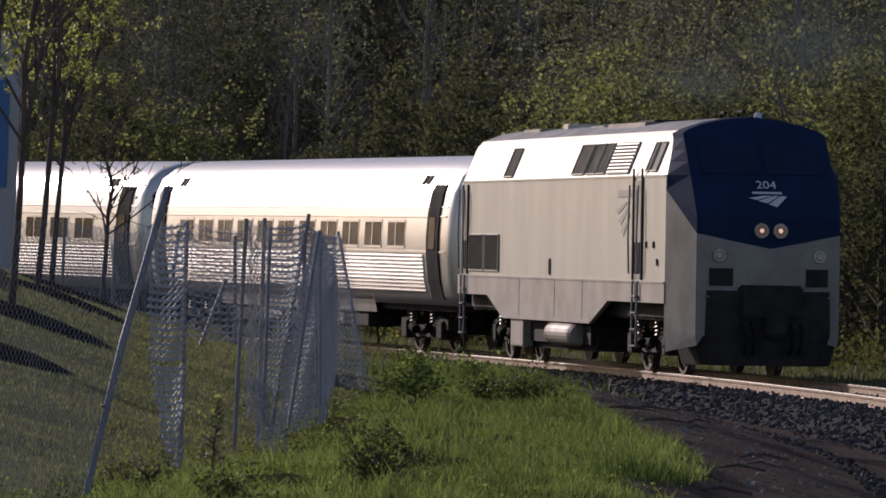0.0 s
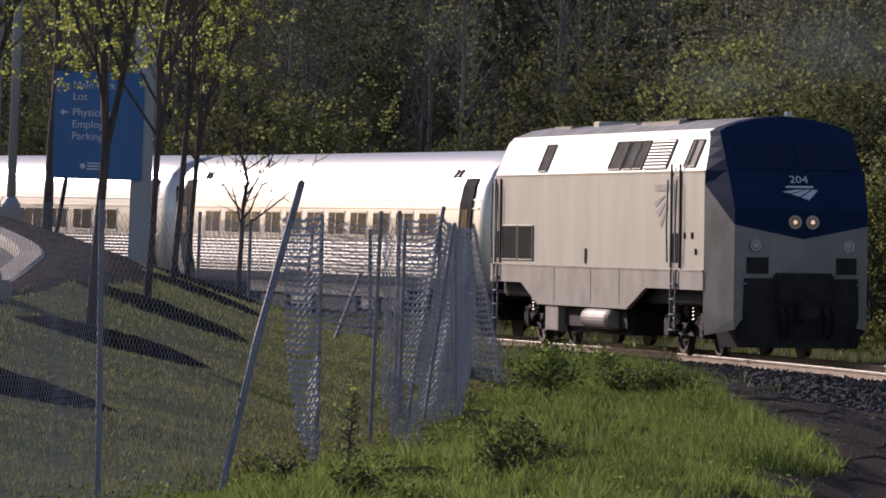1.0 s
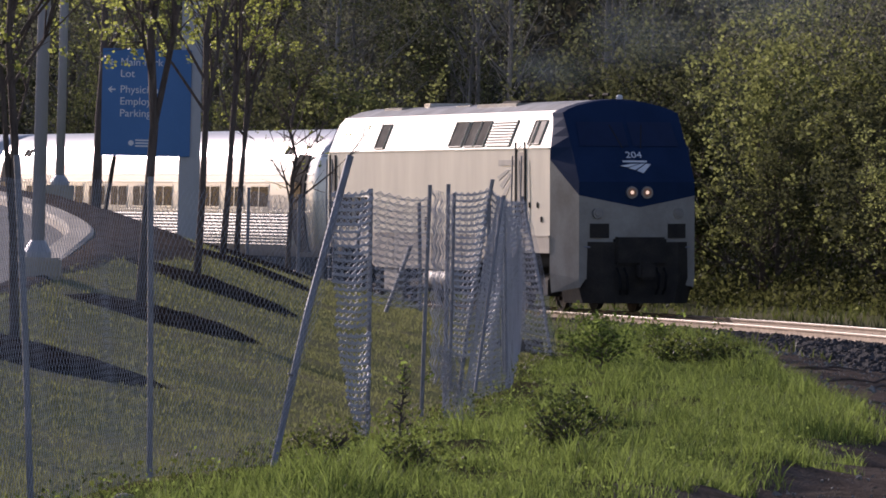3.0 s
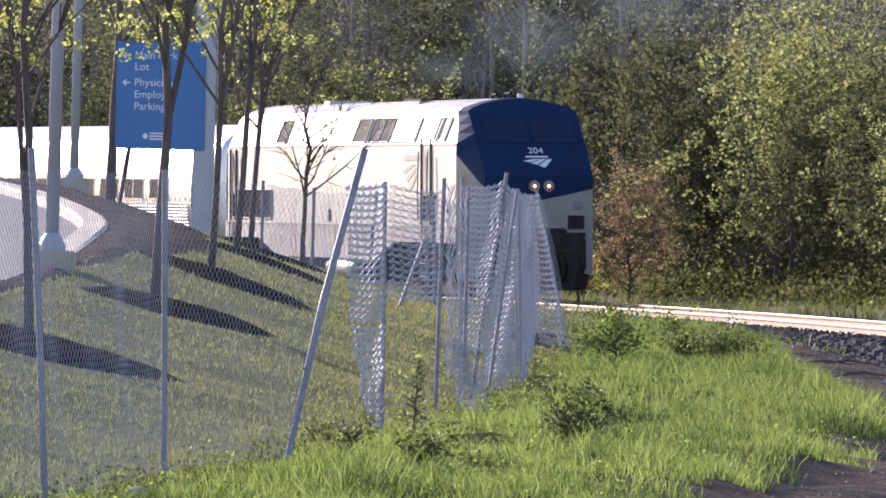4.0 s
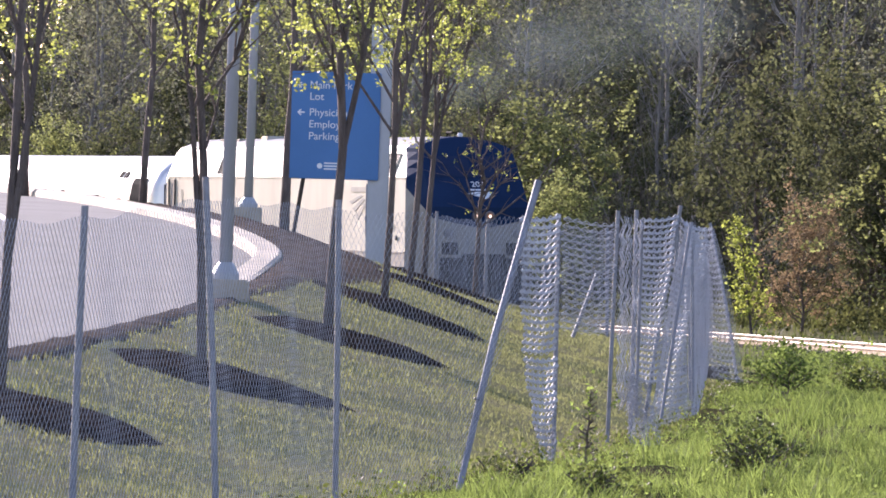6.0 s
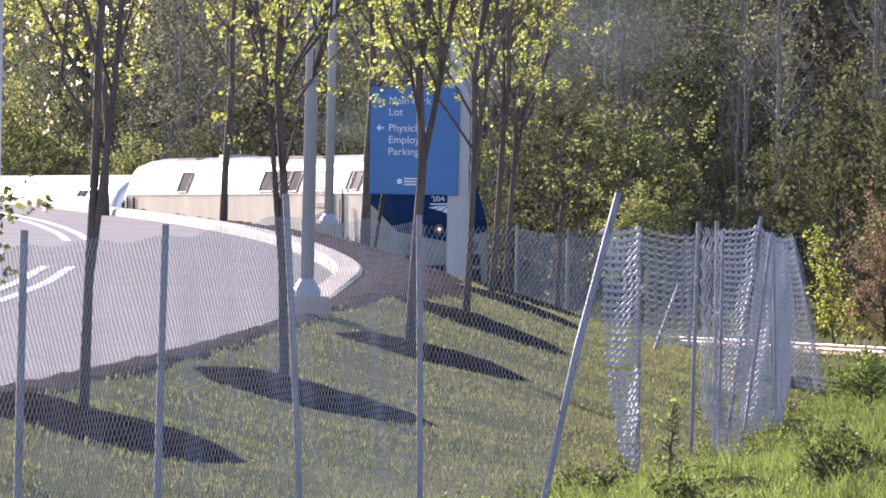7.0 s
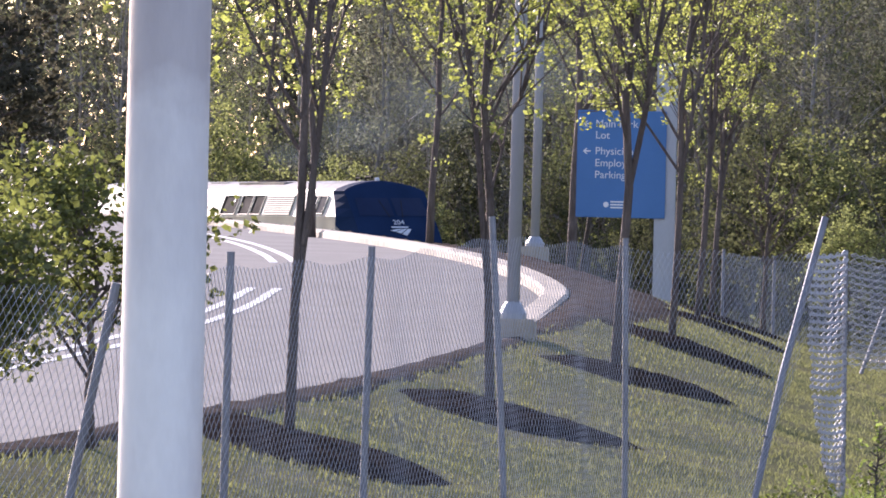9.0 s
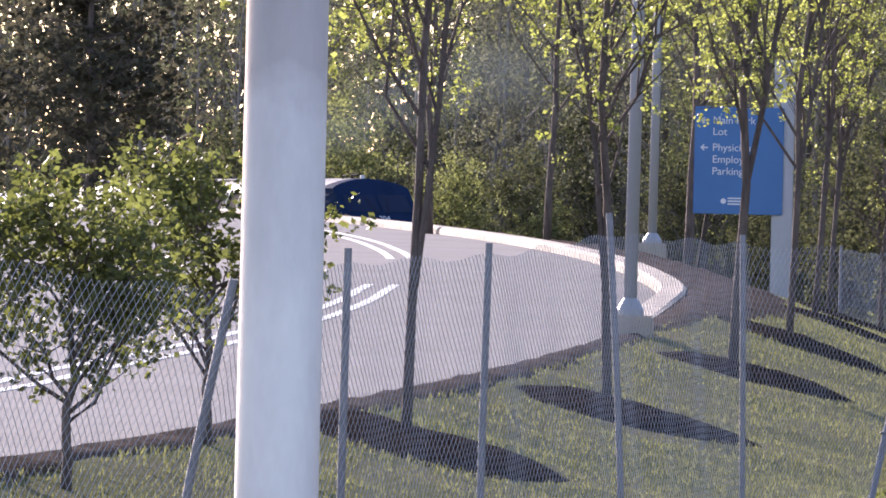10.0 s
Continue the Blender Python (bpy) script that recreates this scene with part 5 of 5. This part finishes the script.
# thin saplings and further street trees behind the bend
for i, (x, y, h, r, ln) in enumerate(((-7.6, 118.0, 7.0, 0.06, 0.02), (-4.6, 104.0, 6.5, 0.07, 0.02), (-10.4, 128.0, 7.0, 0.07, 0.0), (-14.2, 140.0, 7.5, 0.09, 0.01))):
    rng = np.random.default_rng(70 + i)
    T = tree("young_street_tree", "slender young tree with sparse fresh leaves by the kerb", rng, h, r, (ln, 0), 0.3, 16, 2.1, M["yleaf"], 0.085, 4500, 0.1, M["bark"], up=1.1, lowcut=1.3, group="young trees on the slope", sub=4)
    T.matrix_basis = pose(x, y, ground_z(x, y) if x > road_edge(y) else road_z(y))

# a small tree, almost bare, beside the rails
rng = np.random.default_rng(75)
T = tree("bare_young_tree", "small young tree with a fine net of bare twigs", rng, 2.9, 0.034, (0.01, 0), 0.3, 26, 0.95, M["yleaf"], 0.04, 260, 0.05, M["bark"], up=0.8, lowcut=1.0, sub=8, group="young trees on the slope")
T.matrix_basis = pose(-1.62, 97.0, ground_z(-1.62, 97.0))

# low bushy trees beside the road
for i, (x, y, h) in enumerate(((-5.0, 37.7, 1.33), (-4.72, 42.0, 1.48), (-5.75, 38.3, 1.3))):
    rng = np.random.default_rng(90 + i)
    T = tree("crab_apple_tree", "low bushy ornamental tree in dense fresh green leaf", rng, h, 0.027, (0.0, 0), 0.24, 18, 0.85, M["cleaf"], 0.05, 5200, 0.06, M["bark"], up=0.75, lowcut=0.65, sub=5, group="bushy trees by the road")
    T.matrix_basis = pose(x, y, ground_z(x, y))


# ---- woods behind the railway ----
def woods():
    protos = []
    for k in range(4):
        rng = np.random.default_rng(200 + k)
        protos.append(tree("woodland_tree", "tall woodland tree with pale trunk and thin spring foliage", rng, 13 + 2 * (k % 3), 0.075 + 0.02 * (k % 2), (0.02 * (k - 1.5), 0), 0.16, 34, 3.0, M["gleaf" if k % 2 else "paleleaf"], 0.10, 7500, 0.30, M["palebark"], sub=4, up=0.6, group="trees of the wood", tuft=16))
    bare = []
    for k in range(3):
        rng = np.random.default_rng(250 + k)
        bare.append(tree("bare_tree", "slim pale-barked tree still almost bare of leaves", rng, 12 + 2 * k, 0.06 + 0.015 * k, (0.015 * (k - 1), 0), 0.3, 30, 2.0, M["gleaf"], 0.1, 900, 0.3, M["palebark"], sub=6, up=1.0, group="trees of the wood"))
    shrubs = []
    for k, (mm, nm, lb) in enumerate((("dleaf", "woodland_shrub", "dark green understorey shrub at the wood edge"), ("edgeleaf", "woodland_shrub", "fresh green shrub at the wood edge"), ("bleaf", "russet_shrub", "russet-brown shrub beside the railway"))):
        rng = np.random.default_rng(300 + k)
        shrubs.append(tree(nm, lb, rng, 3.6, 0.05, (0.03, 0), 0.06, 26, 1.6, M[mm], 0.085, 6800, 0.20, M["bark"], sub=4, up=0.8, tuft=22, category="shrub", group="shrubs along the wood edge"))
    rnd = random.Random(11)
    used = set()

    def put(proto, x, y, s):
        m = pose(x, y, ground_z(x, y), 0, 0, rnd.uniform(0, 360))
        if proto.name not in used:
            used.add(proto.name)
            proto.matrix_basis = m
            ob = proto
        else:
            ob = copy_thing(proto, m)
        ob.scale = (s, s, s * rnd.uniform(0.9, 1.15))
    # named shrubs by the far rail
    put(shrubs[2], 4.95, 166, 0.72)
    put(shrubs[1], 8.3, 164, 1.35)
    put(shrubs[1], 10.6, 158, 1.25)
    put(shrubs[0], 7.0, 170, 1.2)
    put(shrubs[1], 13.4, 150, 1.3)
    put(shrubs[1], 12.6, 160, 1.3)
    sap = tree("green_sapling", "bright green leafy sapling beside the rails", np.random.default_rng(310), 2.7, 0.03, (-0.14, 0), 0.12, 18, 0.62, M["freshleaf"], 0.085, 1500, 0.09, M["bark"], up=1.1, category="sapling")
    sap.matrix_basis = pose(3.75, 164, ground_z(3.75, 164))
    n = 0
    for lo, hi, step, kinds in ((7.0, 10.0, 3.6, 's'), (9.5, 15.0, 4.2, 't'), (13, 19, 3.6, 's'), (16, 24, 4.0, 't'), (25, 36, 4.6, 't'), (36, 50, 5.0, 't')):
        s = 62.0
        while s > -268:
            p, a = track_ext(s + rnd.uniform(-1.4, 1.4))
            d = rnd.uniform(lo, hi)
            q = p + Vector((math.cos(a), -math.sin(a), 0)) * d
            az = math.degrees(math.atan2(q.x, q.y))
            if -10.5 < az < 8.0 and q.y > 100:
                gap = 0.4 < az < 2.5 or az < -6.0
                if kinds == 't' and (rnd.random() < (0.92 if gap else 0.3)):
                    put(bare[rnd.randrange(3)], q.x, q.y, rnd.uniform(0.8, 1.15))
                elif kinds == 's' and gap and rnd.random() < 0.6:
                    pass
                elif kinds == 't':
                    put(protos[rnd.randrange(4)], q.x, q.y, rnd.uniform(0.75, 1.15))
                else:
                    put(shrubs[0 if gap or rnd.random() < 0.6 else 1], q.x, q.y, rnd.uniform(0.8, 1.5))
                n += 1
            s -= step * rnd.uniform(0.7, 1.3)
    # dark pine at the end of the bend
    rng = np.random.default_rng(400)
    P = tree("pine_tree", "dark dense pine beyond the road", rng, 9.5, 0.16, (0, 0), 0.1, 46, 2.4, M["pleaf"], 0.22, 9000, 0.22, M["bark"], sub=5, up=0.12)
    P.matrix_basis = pose(-25.5, 196, road_z(150))
    P2 = copy_thing(P, pose(-31, 205, road_z(150), 0, 0, 70))
    return n


woods()


def far_woods():
    """Dense distant foliage that closes the wood behind the nearer trees."""
    rng = np.random.default_rng(77)
    pts = []
    for s in np.arange(80, -290, -0.5):
        p, a = track_ext(float(s))
        for _ in range(230 if s > -60 else 360):
            d = rng.uniform(46, 62)
            if s < -190 and rng.random() < 0.45:
                continue
            top = 15.5 - 7.5 * sstep(150, 185, -s) + 3 * noise.noise(Vector((s * 0.09, 0, 0)))
            z = rng.uniform(0, 1) ** 1.1 * top
            q = p + Vector((math.cos(a), -math.sin(a), 0)) * d
            if -11 < math.degrees(math.atan2(q.x, q.y)) < 9:
                pts.append((q.x, q.y, 3.2 + z))
        for _ in range(90):
            q = p + Vector((math.cos(a), -math.sin(a), 0)) * rng.uniform(64, 78)
            if -11 < math.degrees(math.atan2(q.x, q.y)) < 9:
                pts.append((q.x, q.y, 3.5 + rng.uniform(0, 1) * (top - 0.5)))
    v, f = leaf_mesh(pts, 0.45, rng, 0.2, 2.0)
    tagged(raw("far_woods", v, f, M["thicket"]), "deep dark foliage of the wood", "woods", kind="stuff")


far_woods()


def wooded_hill():
    """A rising backdrop added behind the wood, which closes it against the sky."""
    rows = []
    for s in np.arange(90, -290, -3.0):
        p, a = track_ext(float(s))
        out = Vector((math.cos(a), -math.sin(a), 0))
        far = p + out * 90
        k = sstep(-5.6, -4.2, math.degrees(math.atan2(far.x, far.y)))
        row = []
        for j in range(12):
            q = p + out * (80 + 2.2 * j + 2.0 * noise.noise(Vector((s * 0.2, j * 0.8, 4))))
            h = (4.0 + 22.0 * sstep(0, 11, j) * k) * (1 + 0.12 * noise.noise(Vector((s * 0.13, j * 0.3, 9))))
            row.append((q.x, q.y, 0.5 + h))
        rows.append([(row[0][0], row[0][1], -1.0)] + row)
    tagged(link("wooded_hill", loft(rows, closed=False, cap=False), M["thicket"], smooth=True), "brown backdrop slope added behind the trees to block the sky", "hill", kind="structure")


wooded_hill()


def brushwood():
    """Thin pale stems that stand close together in the wood."""
    rng = np.random.default_rng(92)
    verts, faces = [], []
    while len(verts) < 4200 * 12:
        s = rng.uniform(-150, 60)
        d = 8.5 + 26 * rng.random() ** 1.3
        p, a = track_ext(float(s))
        q = p + Vector((math.cos(a), -math.sin(a), 0)) * d
        if q.y < 100 or not -8 < math.degrees(math.atan2(q.x, q.y)) < 7:
            continue
        h = rng.uniform(1.5, 6.5)
        r = 0.005 + 0.0024 * h
        b = Vector((q.x, q.y, ground_z(q.x, q.y) - 0.1))
        w = Vector((rng.normal() * 0.3, rng.normal() * 0.3, 1)) * h
        k = len(verts)
        for i, (u, rr) in enumerate(((0, 1.0), (0.35, 0.8), (0.7, 0.5), (1.0, 0.12))):
            c = b + w * u + Vector((rng.normal(), rng.normal(), 0)) * 0.08 * h * u
            verts += [c + Vector((r * rr, 0, 0)), c + Vector((-0.5 * r * rr, 0.87 * r * rr, 0)), c + Vector((-0.5 * r * rr, -0.87 * r * rr, 0))]
            if i:
                m = k + 3 * i
                faces += [(m - 3, m - 2, m + 1, m), (m - 2, m - 1, m + 2, m + 1), (m - 1, m - 3, m, m + 2)]
    tagged(raw("brushwood", verts, faces, M["twig"]), "thicket of thin pale bare stems in the wood", "brushwood", kind="stuff")


brushwood()


def undergrowth():
    """Tangled low growth that fills the foot of the wood along the rails."""
    rng = np.random.default_rng(88)
    pts = []
    for s in np.arange(62, -120, -0.25):
        p, a = track_ext(float(s))
        for _ in range(110):
            d = rng.uniform(5.6, 13)
            q = p + Vector((math.cos(a), -math.sin(a), 0)) * d
            if q.y < 100 or not -9 < math.degrees(math.atan2(q.x, q.y)) < 8:
                continue
            top = 0.25 + 0.17 * (d - 5.6) + 0.8 * noise.noise(Vector((q.x * 0.55, q.y * 0.4, 3))) + 0.3 * noise.noise(Vector((q.x * 1.7, q.y * 1.2, 6)))
            if top > 0.08:
                pts.append((q.x, q.y, ground_z(q.x, q.y) + top * rng.uniform(0, 1) ** 0.7))
    v, f = leaf_mesh(pts, 0.13, rng, 0.0, 1.2)
    tagged(raw("undergrowth", v, f, M["tangle"]), "tangled olive-brown undergrowth at the wood edge", "undergrowth", kind="stuff")


undergrowth()


# ---- grass ----
def blades(name, label, spots, hmin, hmax, width, material, seed, tilt=0.35):
    rng = np.random.default_rng(seed)
    p = np.array(spots)
    n = len(p)
    h = rng.uniform(hmin, hmax, n) * rng.uniform(0.7, 1.1, n)
    if p.shape[1] > 3:
        h = h * p[:, 3]
        p = p[:, :3]
    az = rng.uniform(0, math.tau, n)
    side = np.stack([np.cos(az), np.sin(az), 0 * az], 1) * (width * rng.uniform(0.6, 1.3, n))[:, None]
    la = rng.uniform(0, math.tau, n)
    bend = np.stack([np.cos(la), np.sin(la), 0 * la], 1) * (h * tilt * rng.uniform(0.2, 1.3, n))[:, None]
    up = np.zeros((n, 3))
    up[:, 2] = h
    m = p + bend * 0.35 + up * 0.55
    t = p + bend + up * 0.98
    v = np.stack([p - side, p + side, m + side * 0.7, m - side * 0.7, t], 1).reshape(-1, 3)
    i = np.arange(n) * 5
    faces = np.stack([i, i + 1, i + 2, i + 3], -1).tolist() + np.stack([i + 3, i + 2, i + 4], -1).tolist()
    return tagged(raw(name, v.tolist(), faces, material), label, "grass", kind="stuff")


def sow():
    rnd = random.Random(21)
    tall, short = [], []
    while len(tall) < 165000:
        y = 33 + 75 * rnd.random() ** 1.5
        x0, x1 = fence_x(min(y, 90)) + 0.1, bare_x(min(y, 95)) + 0.35 * noise.noise(Vector((y * 0.9, 1, 1)))
        x = rnd.uniform(x0 - 0.12, x1)
        den = 0.45 + 1.1 * noise.noise(Vector((x * 1.3, y * 0.7, 2)))
        if rnd.random() > den + 0.35 or off_track(x, y) > -3.4:
            continue
        k = max(0.25, 0.78 + 1.7 * noise.noise(Vector((x * 1.1, y * 0.6, 7))) + 0.6 * noise.noise(Vector((x * 3.4, y * 1.9, 11))))
        k *= 0.35 + 0.65 * sstep(-0.1, 0.6, x - x0) * (0.75 + 0.25 * sstep(0, 0.3, x1 - x))
        tall.append((x, y, ground_z(x, y) - 0.02, k))
    blades("tall_grass", "lush uncut grass beside the fence", tall, 0.07, 0.20, 0.0048, M["blade"], 1, 0.7)
    while len(short) < 120000:
        y = 25 + 72 * rnd.random() ** 1.35
        e = road_edge(y)
        x = rnd.uniform(e + 0.25 + 0.9 * sstep(68, 80, y) * (1 - sstep(92, 115, y)), fence_x(min(y, 90)) - 0.05 + 0.15 * noise.noise(Vector((y * 1.3, 5, 2))))
        if x - e < 0.6 and rnd.random() < 0.6:
            continue
        if any((x - tx - 0.2) ** 2 / 0.85 + (y - ty + 0.4) ** 2 / 1.6 < 1 for tx, ty, *_ in LAWN_TREES):
            continue
        short.append((x, y, ground_z(x, y) - 0.01, 0.8 + 0.5 * noise.noise(Vector((x, y, 4)))))
    rng = np.random.default_rng(9)
    pick = np.array([q[:3] for q in tall])[rng.integers(0, len(tall), 1300)]
    c = np.repeat(pick, 7, 0) + rng.normal(size=(1300 * 7, 3)) * (0.05, 0.05, 0.03)
    c[:, 2] += rng.uniform(0.04, 0.2, len(c))
    v, f = leaf_mesh(c, 0.022, rng, 0.1)
    tagged(raw("meadow_weeds", v, f, M["blade"]), "small broad-leaved weeds among the grass", "weeds", kind="stuff")
    blades("lawn_grass", "short rough lawn grass on the slope", short, 0.03, 0.07, 0.0052, M["lawnblade"], 2, 0.6)
    # dead stalks and dark weeds along the foot of the fence
    foot = []
    while len(foot) < 2600:
        y = 26 + 54 * rnd.random() ** 1.2
        if noise.noise(Vector((y * 1.1, 7, 3))) + 0.25 < rnd.random() * 0.8:
            continue
        x = fence_x(y) + rnd.gauss(0.0, 0.09)
        foot.append((x, y, ground_z(x, y) + 0.015 + 0.16 * rnd.random() ** 2))
    v, f = leaf_mesh(foot, 0.035, rng, 0.0, 1.5)
    tagged(raw("fence_weeds", v, f, M["weed"]), "dark low weeds along the fence foot", "weeds", kind="stuff")
    bank = []
    while len(bank) < 12000:
        s = rnd.uniform(-75, 62)
        p, a = track_ext(s)
        d = rnd.uniform(4.0, 8.5) if rnd.random() < 0.85 else rnd.uniform(-9, -4.8)
        q = p + Vector((math.cos(a), -math.sin(a), 0)) * d
        if q.x < fence_x(min(q.y, 90)) - 1 or (d < 0 and q.y < 96):
            continue
        bank.append((q.x, q.y, ground_z(q.x, q.y) - 0.02, 1.0 + 0.5 * noise.noise(Vector((q.x * .5, q.y * .3, 4)))))
    blades("bank_grass", "rough grass on the bank beyond the rails", bank, 0.12, 0.32, 0.014, M["weed"], 3, 0.7)


sow()


def weed_clump(x, y, w, h, count, leaf, m, seed, name, label):
    rng = np.random.default_rng(seed)
    T = tree(name, label, rng, h, 0.006, (0.05, 0), 0.0, 24, w, M[m], leaf, count, leaf * 1.5, M["bark"], sub=4, up=0.4, category="shrub", sides=5)
    T.matrix_basis = pose(x, y, ground_z(x, y))


weed_clump(3.62, 79.3, 0.22, 0.13, 1800, 0.045, "weed", 1, "low_bush", "dense dark green low bush in the grass")
weed_clump(3.05, 79.6, 0.2, 0.11, 1400, 0.045, "weed", 8, "low_bush", "dense dark green low bush in the grass")
weed_clump(3.5, 97.0, 0.2, 0.14, 900, 0.05, "blade", 2, "weed_clump", "leafy weeds beside the ballast")
weed_clump(3.32, 79.0, 0.24, 0.14, 1800, 0.045, "weed", 12, "low_bush", "dense dark green low bush in the grass")
weed_clump(2.6, 92.0, 0.22, 0.16, 900, 0.05, "blade", 3, "weed_clump", "leafy weeds beside the ballast")
weed_clump(1.16, 49.0, 0.33, 0.25, 1000, 0.038, "weed", 4, "twiggy_shrub", "dark twiggy shrub in the grass")
weed_clump(-0.02, 50.5, 0.10, 0.55, 160, 0.035, "blade", 5, "seedling", "spindly green seedling by the fence")
weed_clump(-0.42, 43.5, 0.2, 0.2, 500, 0.03, "weed", 6, "twiggy_shrub", "bare twiggy shrub at the fence foot")
weed_clump(0.02, 43.0, 0.22, 0.13, 700, 0.032, "weed", 7, "twiggy_shrub", "bare twiggy shrub at the fence foot")
weed_clump(2.1, 75.0, 0.3, 0.4, 900, 0.05, "blade", 9, "weed_clump", "tall weeds in the rough grass")

# rock at the fence foot
bm = bmesh.new()
bmesh.ops.create_icosphere(bm, subdivisions=3, radius=0.11)
for v in bm.verts:
    v.co *= 1 + 0.25 * noise.noise(v.co * 9)
    v.co.z *= 0.65
rk = link("rock", bm, M["rock"], smooth=True)
rk.matrix_basis = pose(-1.50, 38.6, ground_z(-1.5, 38.6) + 0.02)
tagged(rk, "pale rounded rock at the fence foot", "rock")


# debris on the trodden dirt: small stones and a few sticks
def debris():
    rng = random.Random(61)
    verts, faces = [], []
    base = [Vector(v) for v in ((1, 0, 0), (-1, 0, 0), (0, 1, 0), (0, -1, 0), (0, 0, 1), (0, 0, -1))]
    tri = ((0, 2, 4), (2, 1, 4), (1, 3, 4), (3, 0, 4), (2, 0, 5), (1, 2, 5), (3, 1, 5), (0, 3, 5))
    for _ in range(3000):
        y = rng.uniform(35, 98)
        x = bare_x(y) + 0.15 + abs(rng.gauss(0, 1.7))
        if off_track(x, y) > -3.3:
            continue
        c = Vector((x, y, ground_z(x, y) + 0.004))
        r = 0.006 + 0.02 * rng.random() ** 5
        if rng.random() < 0.25:
            r *= 1.8
        e = Euler((rng.random() * 6, rng.random() * 6, rng.random() * 6)).to_matrix()
        k = len(verts)
        sc = (rng.uniform(.7, 1.6), rng.uniform(.7, 1.2), rng.uniform(.4, .9))
        verts += [c + e @ Vector((v.x * sc[0], v.y * sc[1], v.z * sc[2])) * r for v in base]
        faces += [tuple(k + i for i in t) for t in tri]
    tagged(raw("dirt_stones", verts, faces, M["rock"]), "small stones scattered on trodden dirt", "stones", kind="stuff")
    for k in range(16):
        y = rng.uniform(45, 90)
        x = bare_x(y) + rng.uniform(0.1, 1.4)
        z = ground_z(x, y)
        a, ln = rng.uniform(0, 3.1), rng.uniform(0.3, 0.9)
        d = Vector((math.cos(a), math.sin(a) * 0.6, 0))
        bm = tube([Vector((x, y, z + 0.015)) - d * ln / 2, Vector((x, y, z + 0.05)) + Vector((0, 0.05, 0.01)), Vector((x, y, z + 0.02)) + d * ln / 2], [0.012, 0.016, 0.006], 6)
        tagged(link("stick", bm, M["bark"]), "dead grey stick on the dirt", "stick", "sticks on the dirt")


debris()


motions()
